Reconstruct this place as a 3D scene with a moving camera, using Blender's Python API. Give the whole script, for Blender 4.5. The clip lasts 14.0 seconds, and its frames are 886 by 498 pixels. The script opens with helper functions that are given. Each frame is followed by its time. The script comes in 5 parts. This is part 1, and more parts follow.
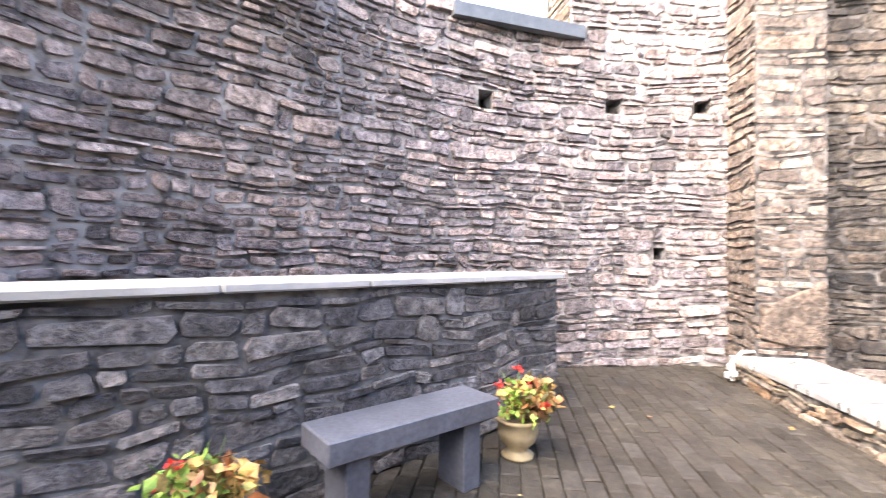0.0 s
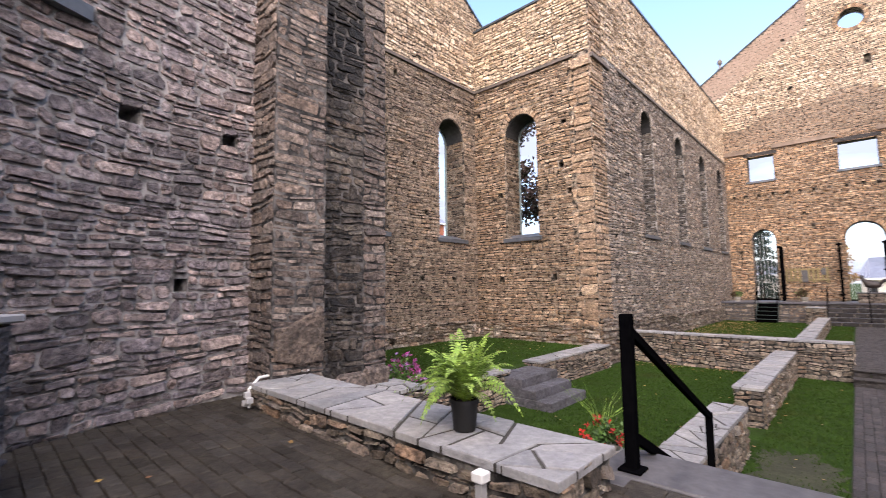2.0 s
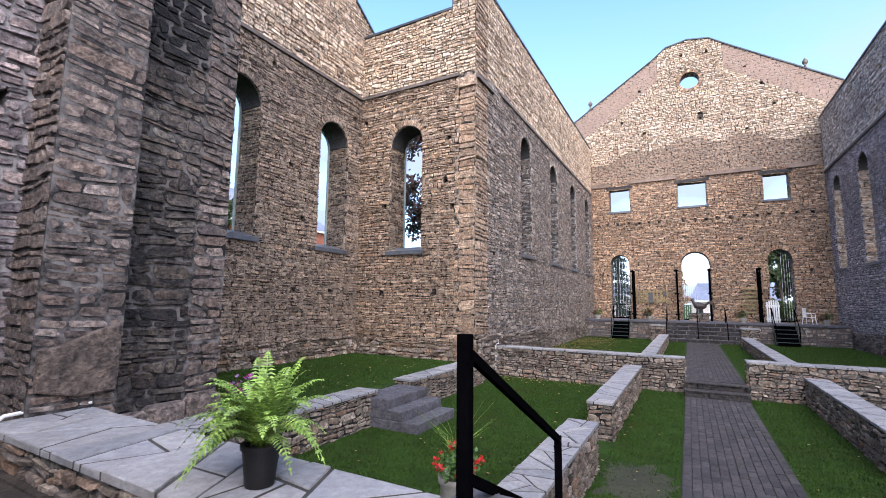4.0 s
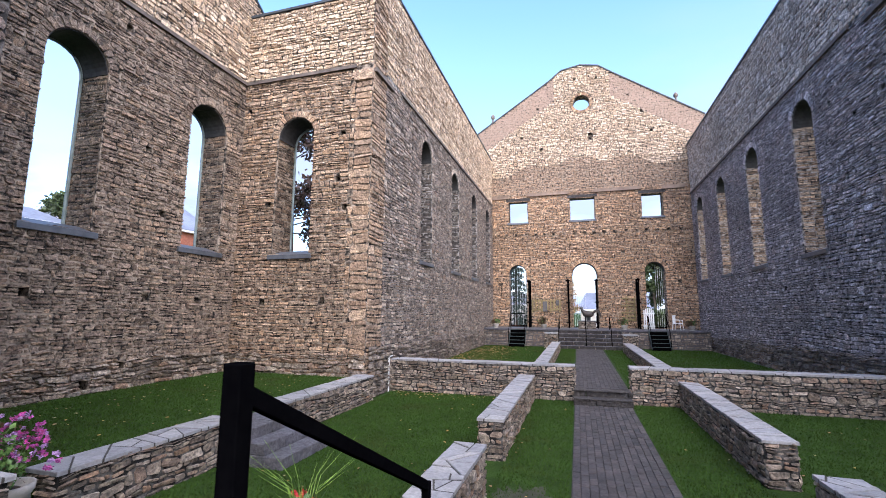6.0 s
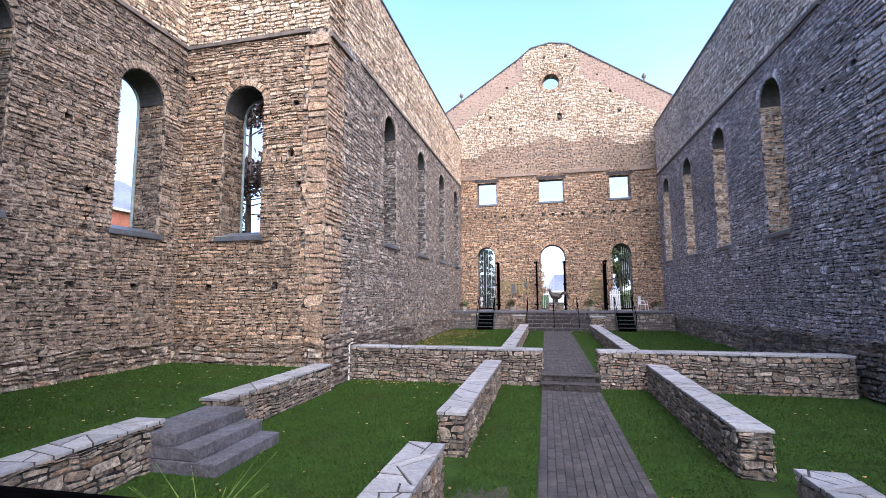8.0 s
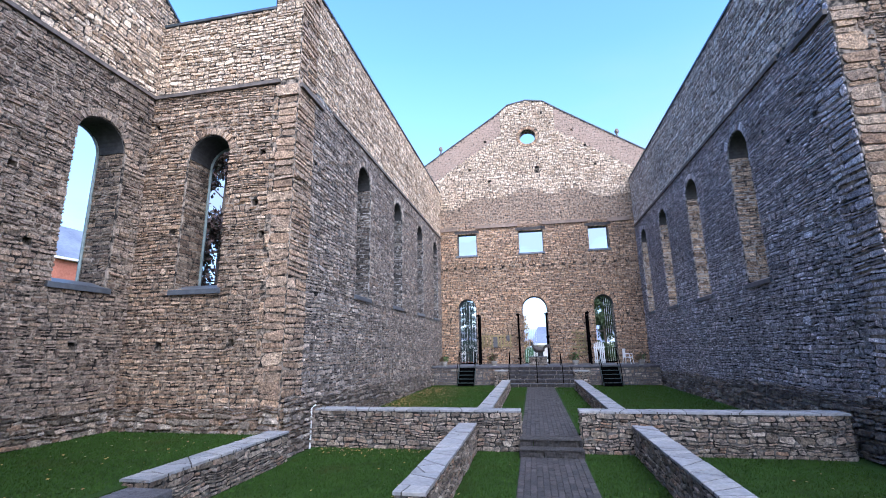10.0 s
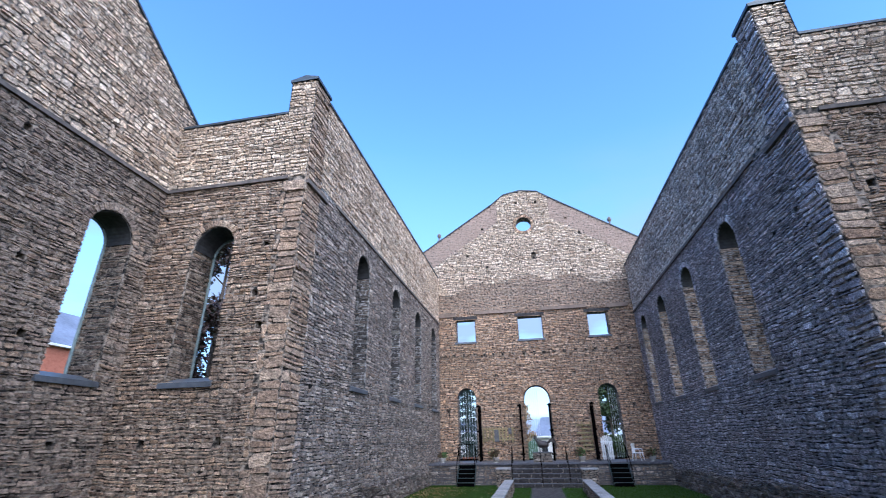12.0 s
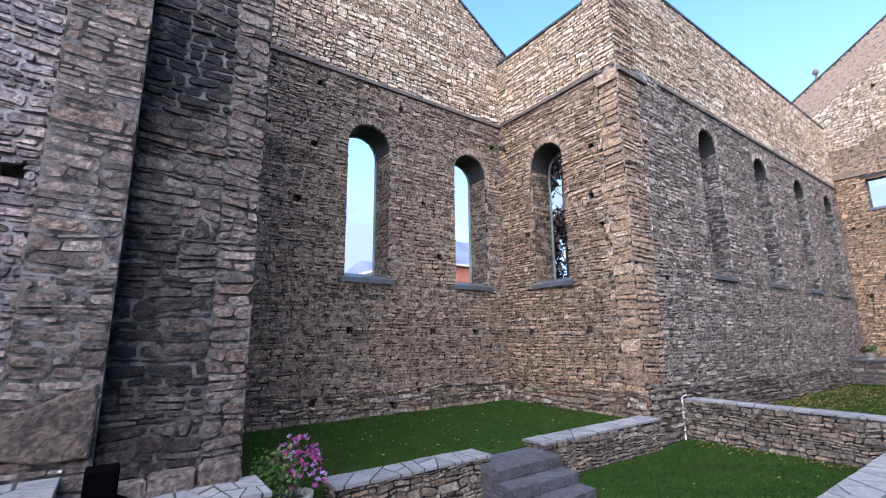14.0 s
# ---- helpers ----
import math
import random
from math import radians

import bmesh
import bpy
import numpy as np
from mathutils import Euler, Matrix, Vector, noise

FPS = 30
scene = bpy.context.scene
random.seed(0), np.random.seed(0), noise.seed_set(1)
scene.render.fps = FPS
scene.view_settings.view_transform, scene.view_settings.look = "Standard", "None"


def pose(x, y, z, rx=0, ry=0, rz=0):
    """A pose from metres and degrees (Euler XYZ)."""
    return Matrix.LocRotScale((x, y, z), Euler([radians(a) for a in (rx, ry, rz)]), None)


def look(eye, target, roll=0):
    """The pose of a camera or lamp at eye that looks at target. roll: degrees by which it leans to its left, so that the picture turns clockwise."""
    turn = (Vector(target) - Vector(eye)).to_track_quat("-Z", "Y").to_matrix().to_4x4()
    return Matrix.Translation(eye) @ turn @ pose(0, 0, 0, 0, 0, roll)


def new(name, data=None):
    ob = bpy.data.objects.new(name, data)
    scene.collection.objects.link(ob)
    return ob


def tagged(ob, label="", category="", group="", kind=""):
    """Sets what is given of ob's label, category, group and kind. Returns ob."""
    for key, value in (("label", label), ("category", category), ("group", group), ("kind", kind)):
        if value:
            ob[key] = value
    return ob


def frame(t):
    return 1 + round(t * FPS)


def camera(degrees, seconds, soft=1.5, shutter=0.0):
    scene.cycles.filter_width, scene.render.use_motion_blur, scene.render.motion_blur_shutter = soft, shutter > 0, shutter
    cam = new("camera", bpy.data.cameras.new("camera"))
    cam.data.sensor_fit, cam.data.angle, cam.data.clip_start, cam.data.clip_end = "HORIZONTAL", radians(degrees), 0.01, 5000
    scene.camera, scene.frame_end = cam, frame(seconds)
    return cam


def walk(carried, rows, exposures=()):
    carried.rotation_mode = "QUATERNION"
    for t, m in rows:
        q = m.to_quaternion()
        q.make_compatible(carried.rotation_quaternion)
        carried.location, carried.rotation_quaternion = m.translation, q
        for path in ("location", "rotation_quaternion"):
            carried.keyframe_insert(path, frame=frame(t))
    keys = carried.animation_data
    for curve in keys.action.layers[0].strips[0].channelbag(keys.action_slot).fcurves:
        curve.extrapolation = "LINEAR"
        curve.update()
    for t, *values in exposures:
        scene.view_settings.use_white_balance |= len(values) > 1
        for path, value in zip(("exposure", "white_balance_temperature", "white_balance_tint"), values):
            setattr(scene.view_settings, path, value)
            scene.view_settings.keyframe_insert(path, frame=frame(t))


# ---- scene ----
cam = camera(90.1, 14.0, soft=0.6, shutter=0.24)
PATH = [
    (0, (-0.465, -2.332, 1.255), (-2.448, -2.593, 1.284), 0.6),
    (0.3, (-0.479, -2.308, 1.243), (-2.476, -2.226, 1.301), 2.2),
    (0.5, (-0.459, -2.264, 1.257), (-2.444, -2.025, 1.312), 2.5),
    (0.8, (-0.492, -2.256, 1.24), (-2.44, -1.811, 1.335), 1.3),
    (1, (-0.506, -2.244, 1.25), (-2.404, -1.62, 1.354), 0.8),
    (1.5, (-0.538, -2.168, 1.255), (-2.202, -1.066, 1.384), 0.3),
    (2, (-0.6, -2.058, 1.248), (-1.96, -0.601, 1.418), -0.7),
    (2.5, (-0.614, -1.933, 1.238), (-1.749, -0.296, 1.416), -1.4),
    (3, (-0.589, -1.758, 1.242), (-1.63, -0.063, 1.451), -1.0),
    (3.2, (-0.588, -1.692, 1.239), (-1.62, 0.008, 1.452), -0.7),
    (5.3, (-0.66, -0.656, 1.247), (-1.389, 1.185, 1.533), 0.6),
    (5.5, (-0.644, -0.547, 1.249), (-1.326, 1.311, 1.538), 0.1),
    (6, (-0.641, -0.274, 1.228), (-1.216, 1.621, 1.507), 0.3),
    (6.5, (-0.647, -0.006, 1.229), (-1.187, 1.902, 1.489), 1.0),
    (7, (-0.636, 0.263, 1.254), (-1.139, 2.182, 1.51), -0.4),
    (7.2, (-0.641, 0.297, 1.25), (-1.121, 2.223, 1.499), -0.8),
    (9.3, (-0.49, 1.146, 1.295), (-0.919, 3.093, 1.454), -0.2),
    (9.5, (-0.446, 1.208, 1.303), (-0.876, 3.143, 1.568), -0.5),
    (10, (-0.359, 1.244, 1.331), (-0.733, 3.16, 1.765), -1.0),
    (10.5, (-0.265, 1.223, 1.37), (-0.554, 3.101, 1.994), -1.1),
    (11, (-0.256, 1.175, 1.393), (-0.49, 3.028, 2.107), -0.8),
    (11.5, (-0.262, 1.158, 1.447), (-0.462, 2.993, 2.217), -0.9),
    (12, (-0.326, 1.081, 1.514), (-0.665, 2.888, 2.302), -1.1),
    (12.5, (-0.41, 0.977, 1.567), (-1.087, 2.689, 2.349), -1.6),
    (13, (-0.397, 0.961, 1.604), (-1.476, 2.499, 2.289), -0.5),
    (13.5, (-0.299, 0.923, 1.535), (-1.711, 2.228, 2.084), 0.7),
    (14, (-0.204, 1.044, 1.379), (-1.799, 2.186, 1.769), -0.6),
]
walk(cam, [(t, look(eye, target, roll)) for t, eye, target, roll in PATH],
     exposures=[(0.0, 3.85, 6500, 11), (0.5, 3.3, 6500, 13), (1.0, 2.9, 6500, 14), (1.6, 2.15, 6250, 15), (2.2, 1.4, 6000, 16), (2.7, 1.25, 5850, 14), (3.2, 1.35, 5300, 14), (5.5, 1.6, 5350, 14), (7.2, 1.65, 5300, 14), (9.3, 2.0, 5100, 17),
                (9.9, 1.6, 4750, 12), (11.0, 1.15, 4650, 8), (12.5, 1.15, 4550, 9), (13.4, 1.3, 4700, 10), (14.0, 1.5, 5000, 12)])

# ---- world and light ----
SUN_EL, SUN_AZ = 34.0, 145.0  # degrees; azimuth clockwise from +y
world = bpy.data.worlds.new("world")
scene.world = world
world.use_nodes = True
wn = world.node_tree.nodes
wl = world.node_tree.links
sky = wn.new("ShaderNodeTexSky")
sky.sky_type = 'NISHITA'
sky.sun_disc = False
sky.sun_elevation = radians(SUN_EL)
sky.sun_rotation = radians(SUN_AZ)
sky.air_density, sky.dust_density, sky.ozone_density = 1.0, 0.6, 1.2
cl_tc = wn.new("ShaderNodeTexCoord")
cl_map = wn.new("ShaderNodeMapping")
cl_map.inputs["Scale"].default_value = (1.2, 1.2, 3.2)
cl_n = wn.new("ShaderNodeTexNoise")
cl_n.inputs["Scale"].default_value = 2.2
cl_n.inputs["Detail"].default_value = 6
cl_r = wn.new("ShaderNodeValToRGB")
cl_r.color_ramp.elements[0].position, cl_r.color_ramp.elements[1].position = 0.46, 0.68
cl_r.color_ramp.elements[0].color = (0.18, 0.18, 0.18, 1)
cl_r.color_ramp.elements[1].color = (0.6, 0.6, 0.6, 1)
cl_mix = wn.new("ShaderNodeMix")
cl_mix.data_type = 'RGBA'
cl_mix.clamp_factor = True
cl_mix.inputs["B"].default_value = (1.7, 1.83, 2.15, 1)
wl.new(cl_tc.outputs["Generated"], cl_map.inputs["Vector"])
wl.new(cl_map.outputs[0], cl_n.inputs["Vector"])
wl.new(cl_n.outputs["Fac"], cl_r.inputs[0])
cl_sep = wn.new("ShaderNodeSeparateXYZ")
wl.new(cl_tc.outputs["Generated"], cl_sep.inputs[0])
cl_low = wn.new("ShaderNodeMapRange")
cl_low.inputs["From Min"].default_value, cl_low.inputs["From Max"].default_value = 0.12, 0.58
cl_low.inputs["To Min"].default_value, cl_low.inputs["To Max"].default_value = 3.3, 0.0
wl.new(cl_sep.outputs["Z"], cl_low.inputs["Value"])
cl_mul = wn.new("ShaderNodeMath")
cl_mul.operation = 'MULTIPLY'
wl.new(cl_r.outputs[0], cl_mul.inputs[0])
wl.new(cl_low.outputs[0], cl_mul.inputs[1])
wl.new(cl_mul.outputs[0], cl_mix.inputs["Factor"])
wl.new(sky.outputs[0], cl_mix.inputs["A"])
wl.new(cl_mix.outputs["Result"], wn["Background"].inputs[0])
wn["Background"].inputs[1].default_value = 0.17

sun_data = bpy.data.lights.new("sun", 'SUN')
sun_data.energy = 4.0
sun_data.angle = radians(88)
sun_data.color = (1.0, 0.81, 0.62)
sun = new("sun", sun_data)
sa, se = radians(SUN_AZ), radians(SUN_EL)
sun.matrix_world = look((math.sin(sa) * math.cos(se) * 60, math.cos(sa) * math.cos(se) * 60, math.sin(se) * 60), (0, 0, 0))


# ---- materials ----
def base_mat(name, rough=0.85, metal=0.0):
    m = bpy.data.materials.new(name)
    m.use_nodes = True
    b = m.node_tree.nodes["Principled BSDF"]
    b.inputs["Roughness"].default_value = rough
    b.inputs["Metallic"].default_value = metal
    return m, m.node_tree.nodes, m.node_tree.links, b


def ramp(nodes, cols, pos=None):
    r = nodes.new("ShaderNodeValToRGB")
    e = r.color_ramp.elements
    n = len(cols)
    for k, c in enumerate(cols):
        p = pos[k] if pos else k / (n - 1)
        el = e[k] if k < 2 else e.new(p)
        el.position = p
        el.color = (*c, 1)
    return r


def noise_at(nodes, links, scale, detail=4, rough=0.55, vec=None):
    t = nodes.new("ShaderNodeTexNoise")
    t.inputs["Scale"].default_value = scale
    t.inputs["Detail"].default_value = detail
    t.inputs["Roughness"].default_value = rough
    if vec is not None:
        links.new(vec, t.inputs["Vector"])
    return t


def world_pos(nodes):
    return nodes.new("ShaderNodeNewGeometry").outputs["Position"]


def mixc(nodes, links, a, b, fac, blend='MIX'):
    x = nodes.new("ShaderNodeMix")
    x.data_type = 'RGBA'
    x.blend_type = blend
    for sock, v in (("A", a), ("B", b)):
        if isinstance(v, tuple):
            x.inputs[sock].default_value = (*v, 1)
        else:
            links.new(v, x.inputs[sock])
    if isinstance(fac, float):
        x.inputs["Factor"].default_value = fac
    else:
        links.new(fac, x.inputs["Factor"])
    return x.outputs["Result"]


def bump(nodes, links, b, height, strength=0.5, dist=0.02):
    n = nodes.new("ShaderNodeBump")
    n.inputs["Strength"].default_value = strength
    n.inputs["Distance"].default_value = dist
    links.new(height, n.inputs["Height"])
    links.new(n.outputs[0], b.inputs["Normal"])


def piece_mat(name, cols, island=True, stain=(0.10, 0.09, 0.08), stain_amt=0.45, stain_scale=0.35, rough=0.9, grain=19.0, bumpy=1.0, stain_at=(0.46, 0.72), vary=1.0):
    """Stone, brick or slate pieces: a colour for each piece, large stains and fine grain."""
    m, n, l, b = base_mat(name, rough)
    if island:
        rnd = n.new("ShaderNodeNewGeometry").outputs["Random Per Island"]
    else:
        rnd = n.new("ShaderNodeObjectInfo").outputs["Random"]
    r = ramp(n, cols)
    r.color_ramp.interpolation = 'LINEAR'
    l.new(rnd, r.inputs[0])
    pos = world_pos(n)
    big = noise_at(n, l, stain_scale, 5, 0.6, pos)
    br = ramp(n, [(0, 0, 0), (1, 1, 1)], stain_at)
    l.new(big.outputs["Fac"], br.inputs[0])
    mul = n.new("ShaderNodeMath")
    mul.operation = 'MULTIPLY'
    mul.inputs[1].default_value = stain_amt
    l.new(br.outputs[0], mul.inputs[0])
    c = mixc(n, l, r.outputs[0], stain, mul.outputs[0])
    fine = noise_at(n, l, grain, 6, 0.65, pos)
    fr = ramp(n, [(0.45, 0.45, 0.46), (1.42, 1.4, 1.36)], [0.36, 0.66])
    l.new(fine.outputs["Fac"], fr.inputs[0])
    c = mixc(n, l, c, fr.outputs[0], vary, 'MULTIPLY')
    mott = noise_at(n, l, grain * 0.33, 4, 0.6, pos)
    mr = ramp(n, [(0.66, 0.66, 0.67), (1.26, 1.25, 1.23)], [0.38, 0.63])
    l.new(mott.outputs["Fac"], mr.inputs[0])
    c = mixc(n, l, c, mr.outputs[0], vary, 'MULTIPLY')
    l.new(c, b.inputs["Base Color"])
    mid = noise_at(n, l, grain * 0.4, 3, 0.5, pos)
    add = n.new("ShaderNodeMath")
    add.operation = 'ADD'
    l.new(fine.outputs["Fac"], add.inputs[0])
    l.new(mid.outputs["Fac"], add.inputs[1])
    bump(n, l, b, add.outputs[0], bumpy, 0.07)
    return m


def plain_mat(name, c1, c2, scale=6.0, rough=0.8, metal=0.0, bumpy=0.3, dist=0.01, at=(0.3, 0.7)):
    m, n, l, b = base_mat(name, rough, metal)
    pos = world_pos(n)
    a = noise_at(n, l, scale, 6, 0.6, pos)
    r = ramp(n, [c1, c2], at)
    l.new(a.outputs["Fac"], r.inputs[0])
    big = noise_at(n, l, scale * 0.09, 3, 0.5, pos)
    br = ramp(n, [(0.75, 0.75, 0.75), (1.15, 1.15, 1.15)], [0.35, 0.65])
    l.new(big.outputs["Fac"], br.inputs[0])
    l.new(mixc(n, l, r.outputs[0], br.outputs[0], 1.0, 'MULTIPLY'), b.inputs["Base Color"])
    bump(n, l, b, a.outputs["Fac"], bumpy, dist)
    return m


WARM = [(0.12, 0.083, 0.056), (0.25, 0.17, 0.105), (0.39, 0.28, 0.18), (0.17, 0.11, 0.07), (0.30, 0.23, 0.165), (0.42, 0.325, 0.23), (0.16, 0.115, 0.08), (0.29, 0.205, 0.14)]
GREY = [(0.085, 0.071, 0.06), (0.20, 0.165, 0.135), (0.33, 0.275, 0.225), (0.12, 0.096, 0.078), (0.42, 0.37, 0.31), (0.25, 0.185, 0.135), (0.12, 0.102, 0.09), (0.27, 0.228, 0.195)]
PALE = [(0.22, 0.165, 0.115), (0.46, 0.38, 0.29), (0.60, 0.52, 0.41), (0.34, 0.27, 0.20), (0.55, 0.48, 0.39), (0.66, 0.59, 0.49), (0.42, 0.33, 0.24)]
DARK = [(0.022, 0.022, 0.027), (0.085, 0.085, 0.10), (0.19, 0.185, 0.20), (0.05, 0.05, 0.06), (0.24, 0.225, 0.225), (0.12, 0.11, 0.115), (0.07, 0.068, 0.075)]
APSE = [(0.055, 0.052, 0.055), (0.19, 0.18, 0.19), (0.31, 0.285, 0.275), (0.12, 0.108, 0.108), (0.37, 0.325, 0.295), (0.24, 0.20, 0.18), (0.10, 0.098, 0.108), (0.27, 0.25, 0.255)]
LOW = [(0.07, 0.055, 0.04), (0.26, 0.215, 0.16), (0.40, 0.345, 0.275), (0.15, 0.12, 0.09), (0.33, 0.27, 0.205), (0.22, 0.19, 0.165), (0.29, 0.19, 0.12), (0.46, 0.40, 0.33)]
FLAG = [(0.30, 0.305, 0.32), (0.43, 0.43, 0.44), (0.36, 0.36, 0.37), (0.48, 0.47, 0.46), (0.40, 0.40, 0.42)]
PAVE = [(0.065, 0.057, 0.046), (0.11, 0.097, 0.082), (0.085, 0.073, 0.062), (0.13, 0.118, 0.105), (0.097, 0.08, 0.064)]
PATHC = [(0.045, 0.041, 0.041), (0.105, 0.094, 0.094), (0.068, 0.061, 0.058), (0.14, 0.122, 0.117), (0.08, 0.066, 0.063)]

def scaled(cols, k):
    return [tuple(v * k for v in c) for c in cols]


def calmed(cols, k):
    """The same palette with its pieces drawn k of the way to their mean."""
    mean = [sum(c[i] for c in cols) / len(cols) for i in range(3)]
    return [tuple(v + (m - v) * k for v, m in zip(c, mean)) for c in cols]


WARM, GREY, DARK, APSE = calmed(scaled(WARM, 1.42), 0.08), calmed(GREY, 0.05), calmed(scaled(DARK, 1.05), 0.2), calmed([(c[0] * 1.28, c[1] * 1.2, c[2] * 1.25) for c in APSE], 0.1)
FLAG, PAVE, PATHC, LOW = scaled(FLAG, 0.66), scaled(PAVE, 0.42), scaled(PATHC, 0.5), scaled(LOW, 0.95)

M_WARM = piece_mat("warm_rubble", WARM, stain=(0.07, 0.055, 0.042), stain_amt=0.5)
M_FRONT = piece_mat("front_rubble", [(c[0] * 1.16, c[1] * 1.06, c[2] * 0.95) for c in WARM], stain=(0.12, 0.085, 0.055), stain_amt=0.4)
# Grey stone of the right nave wall: bluish sky light put into the colour
M_SKYLIT = piece_mat("skylit_grey_rubble", [(c[0] * 2.05, c[1] * 2.25, c[2] * 2.8) for c in calmed(GREY, 0.25)], stain=(0.07, 0.066, 0.07), stain_amt=0.5)
M_GREY = piece_mat("grey_rubble", GREY, stain=(0.06, 0.052, 0.046), stain_amt=0.5)
M_NAVE = piece_mat("nave_rubble", scaled(GREY, 1.3), stain=(0.10, 0.085, 0.07), stain_amt=0.45)
M_QUOIN = piece_mat("quoin_stone", calmed(scaled(WARM, 0.98), 0.3), stain=(0.12, 0.095, 0.07), stain_amt=0.4)
M_PALE = piece_mat("pale_rubble", [(c[0] * 1.2, c[1] * 1.11, c[2] * 1.0) for c in PALE], stain=(0.30, 0.22, 0.15), stain_amt=0.5)
# Pale stone above it, with the same bluish sky light in its colour
M_PALE_SKYLIT = piece_mat("skylit_pale_rubble", [(c[0] * 1.15, c[1] * 1.2, c[2] * 1.33) for c in PALE], stain=(0.20, 0.19, 0.19), stain_amt=0.5)
M_DARK = piece_mat("dark_rubble", DARK, stain_amt=0.3)
M_DARK1 = piece_mat("dark_rubble_piece", DARK, island=False, stain_amt=0.3)
M_APSE1 = piece_mat("apse_piece", APSE, island=False, stain_amt=0.4)
M_BROWN = piece_mat("brown_rubble", [(0.26, 0.175, 0.115), (0.34, 0.24, 0.16), (0.29, 0.20, 0.13), (0.39, 0.285, 0.195)], stain=(0.17, 0.115, 0.075), stain_amt=0.5)
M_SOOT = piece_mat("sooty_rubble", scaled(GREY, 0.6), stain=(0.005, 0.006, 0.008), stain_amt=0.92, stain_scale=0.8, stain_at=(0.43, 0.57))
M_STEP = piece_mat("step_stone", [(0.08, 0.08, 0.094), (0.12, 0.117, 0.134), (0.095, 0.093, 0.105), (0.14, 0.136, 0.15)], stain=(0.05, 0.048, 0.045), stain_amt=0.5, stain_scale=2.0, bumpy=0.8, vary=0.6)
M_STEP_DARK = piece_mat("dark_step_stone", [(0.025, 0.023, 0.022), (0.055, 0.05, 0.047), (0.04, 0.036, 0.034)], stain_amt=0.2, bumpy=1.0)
M_MIXED = piece_mat("brown_grey_rubble", [tuple((a + b) / 2 for a, b in zip(p, q)) for p, q in zip(WARM, GREY[3:] + GREY[:3])], stain=(0.05, 0.042, 0.037), stain_amt=0.6, stain_scale=0.28)
# Shade under the arch heads, put into a dark colour
M_ARCH_SHADE = plain_mat("arch_head_shade", (0.018, 0.017, 0.018), (0.045, 0.042, 0.04), 7.0, 0.9, 0, 0.5)
PIER = [(c[0] * 0.86, c[1] * 0.83, c[2] * 0.87) for c in calmed(GREY, 0.2)]
M_PIER = piece_mat("pier_rubble", PIER, stain=(0.06, 0.052, 0.046), stain_amt=0.5)
M_BROWNSTONE = piece_mat("brown_slab_stone", [(0.13, 0.10, 0.085), (0.16, 0.125, 0.10)], island=False, stain=(0.07, 0.06, 0.05), stain_amt=0.6, stain_scale=2.5)
M_PIER1 = piece_mat("pier_piece", PIER, island=False, stain=(0.10, 0.085, 0.07), stain_amt=0.4, stain_scale=0.9)
# Wall stone darkened in its colour for the shade inside the reveals
M_JAMB = piece_mat("shaded_reveal_stone", scaled(WARM, 0.6), stain=(0.06, 0.05, 0.04), stain_amt=0.6, stain_scale=0.9)
M_APSE = piece_mat("apse_rubble", APSE, stain_amt=0.4)
# Darker still: deeper shade of the left nave reveals put into the colour
M_JAMB_DARK = piece_mat("deep_shade_stone", scaled(GREY, 0.55), stain=(0.045, 0.038, 0.032), stain_amt=0.6, stain_scale=0.9)
M_FRAME = plain_mat("weathered_window_frame", (0.13, 0.17, 0.165), (0.22, 0.26, 0.25), 6.0, 0.7)
M_LOW = piece_mat("low_wall_rubble", LOW, stain=(0.13, 0.10, 0.08), stain_amt=0.4, stain_scale=0.9)
M_FOOT = piece_mat("footing_rubble", scaled(LOW, 1.3), stain=(0.06, 0.05, 0.04), stain_amt=0.6, stain_scale=0.9)
M_STRING = plain_mat("string_course_stone", (0.07, 0.06, 0.052), (0.15, 0.125, 0.105), 5.0, 0.85, 0, 0.5)
M_LOW1 = piece_mat("low_wall_piece", LOW, island=False, stain=(0.13, 0.10, 0.08), stain_amt=0.4, stain_scale=0.9)
M_FLAG = piece_mat("flagstone", FLAG, island=False, stain=(0.22, 0.20, 0.17), stain_amt=0.35, stain_scale=2.5, rough=0.75, bumpy=0.35, vary=0.35)
M_PAVE = piece_mat("paver", PAVE, stain=(0.09, 0.08, 0.06), stain_amt=0.45, stain_scale=0.8, rough=0.8, bumpy=0.4, vary=0.5)
M_PAVE1 = piece_mat("paver_piece", PAVE, island=False, stain=(0.09, 0.08, 0.06), stain_amt=0.45, stain_scale=0.8, rough=0.8, bumpy=0.4, vary=0.5)
M_PATH = piece_mat("path_paver", PATHC, stain=(0.07, 0.065, 0.06), stain_amt=0.4, stain_scale=0.8, rough=0.85, bumpy=0.4, vary=0.5)
M_MORTAR = plain_mat("mortar", (0.012, 0.01, 0.008), (0.34, 0.28, 0.215), 6.0, 0.95, 0, 0.6, 0.03, (0.42, 0.60))
M_MORTAR_G = plain_mat("grey_mortar", (0.012, 0.012, 0.012), (0.36, 0.335, 0.31), 6.0, 0.95, 0, 0.6, 0.03, (0.42, 0.60))
M_MORTAR_D = plain_mat("dark_mortar", (0.006, 0.006, 0.006), (0.20, 0.185, 0.165), 6.0, 0.95, 0, 0.6, 0.03, (0.44, 0.66))
M_MORTAR_S = plain_mat("screen_mortar", (0.035, 0.035, 0.04), (0.15, 0.148, 0.15), 7.0, 0.95, 0, 0.8, 0.03, (0.36, 0.6))
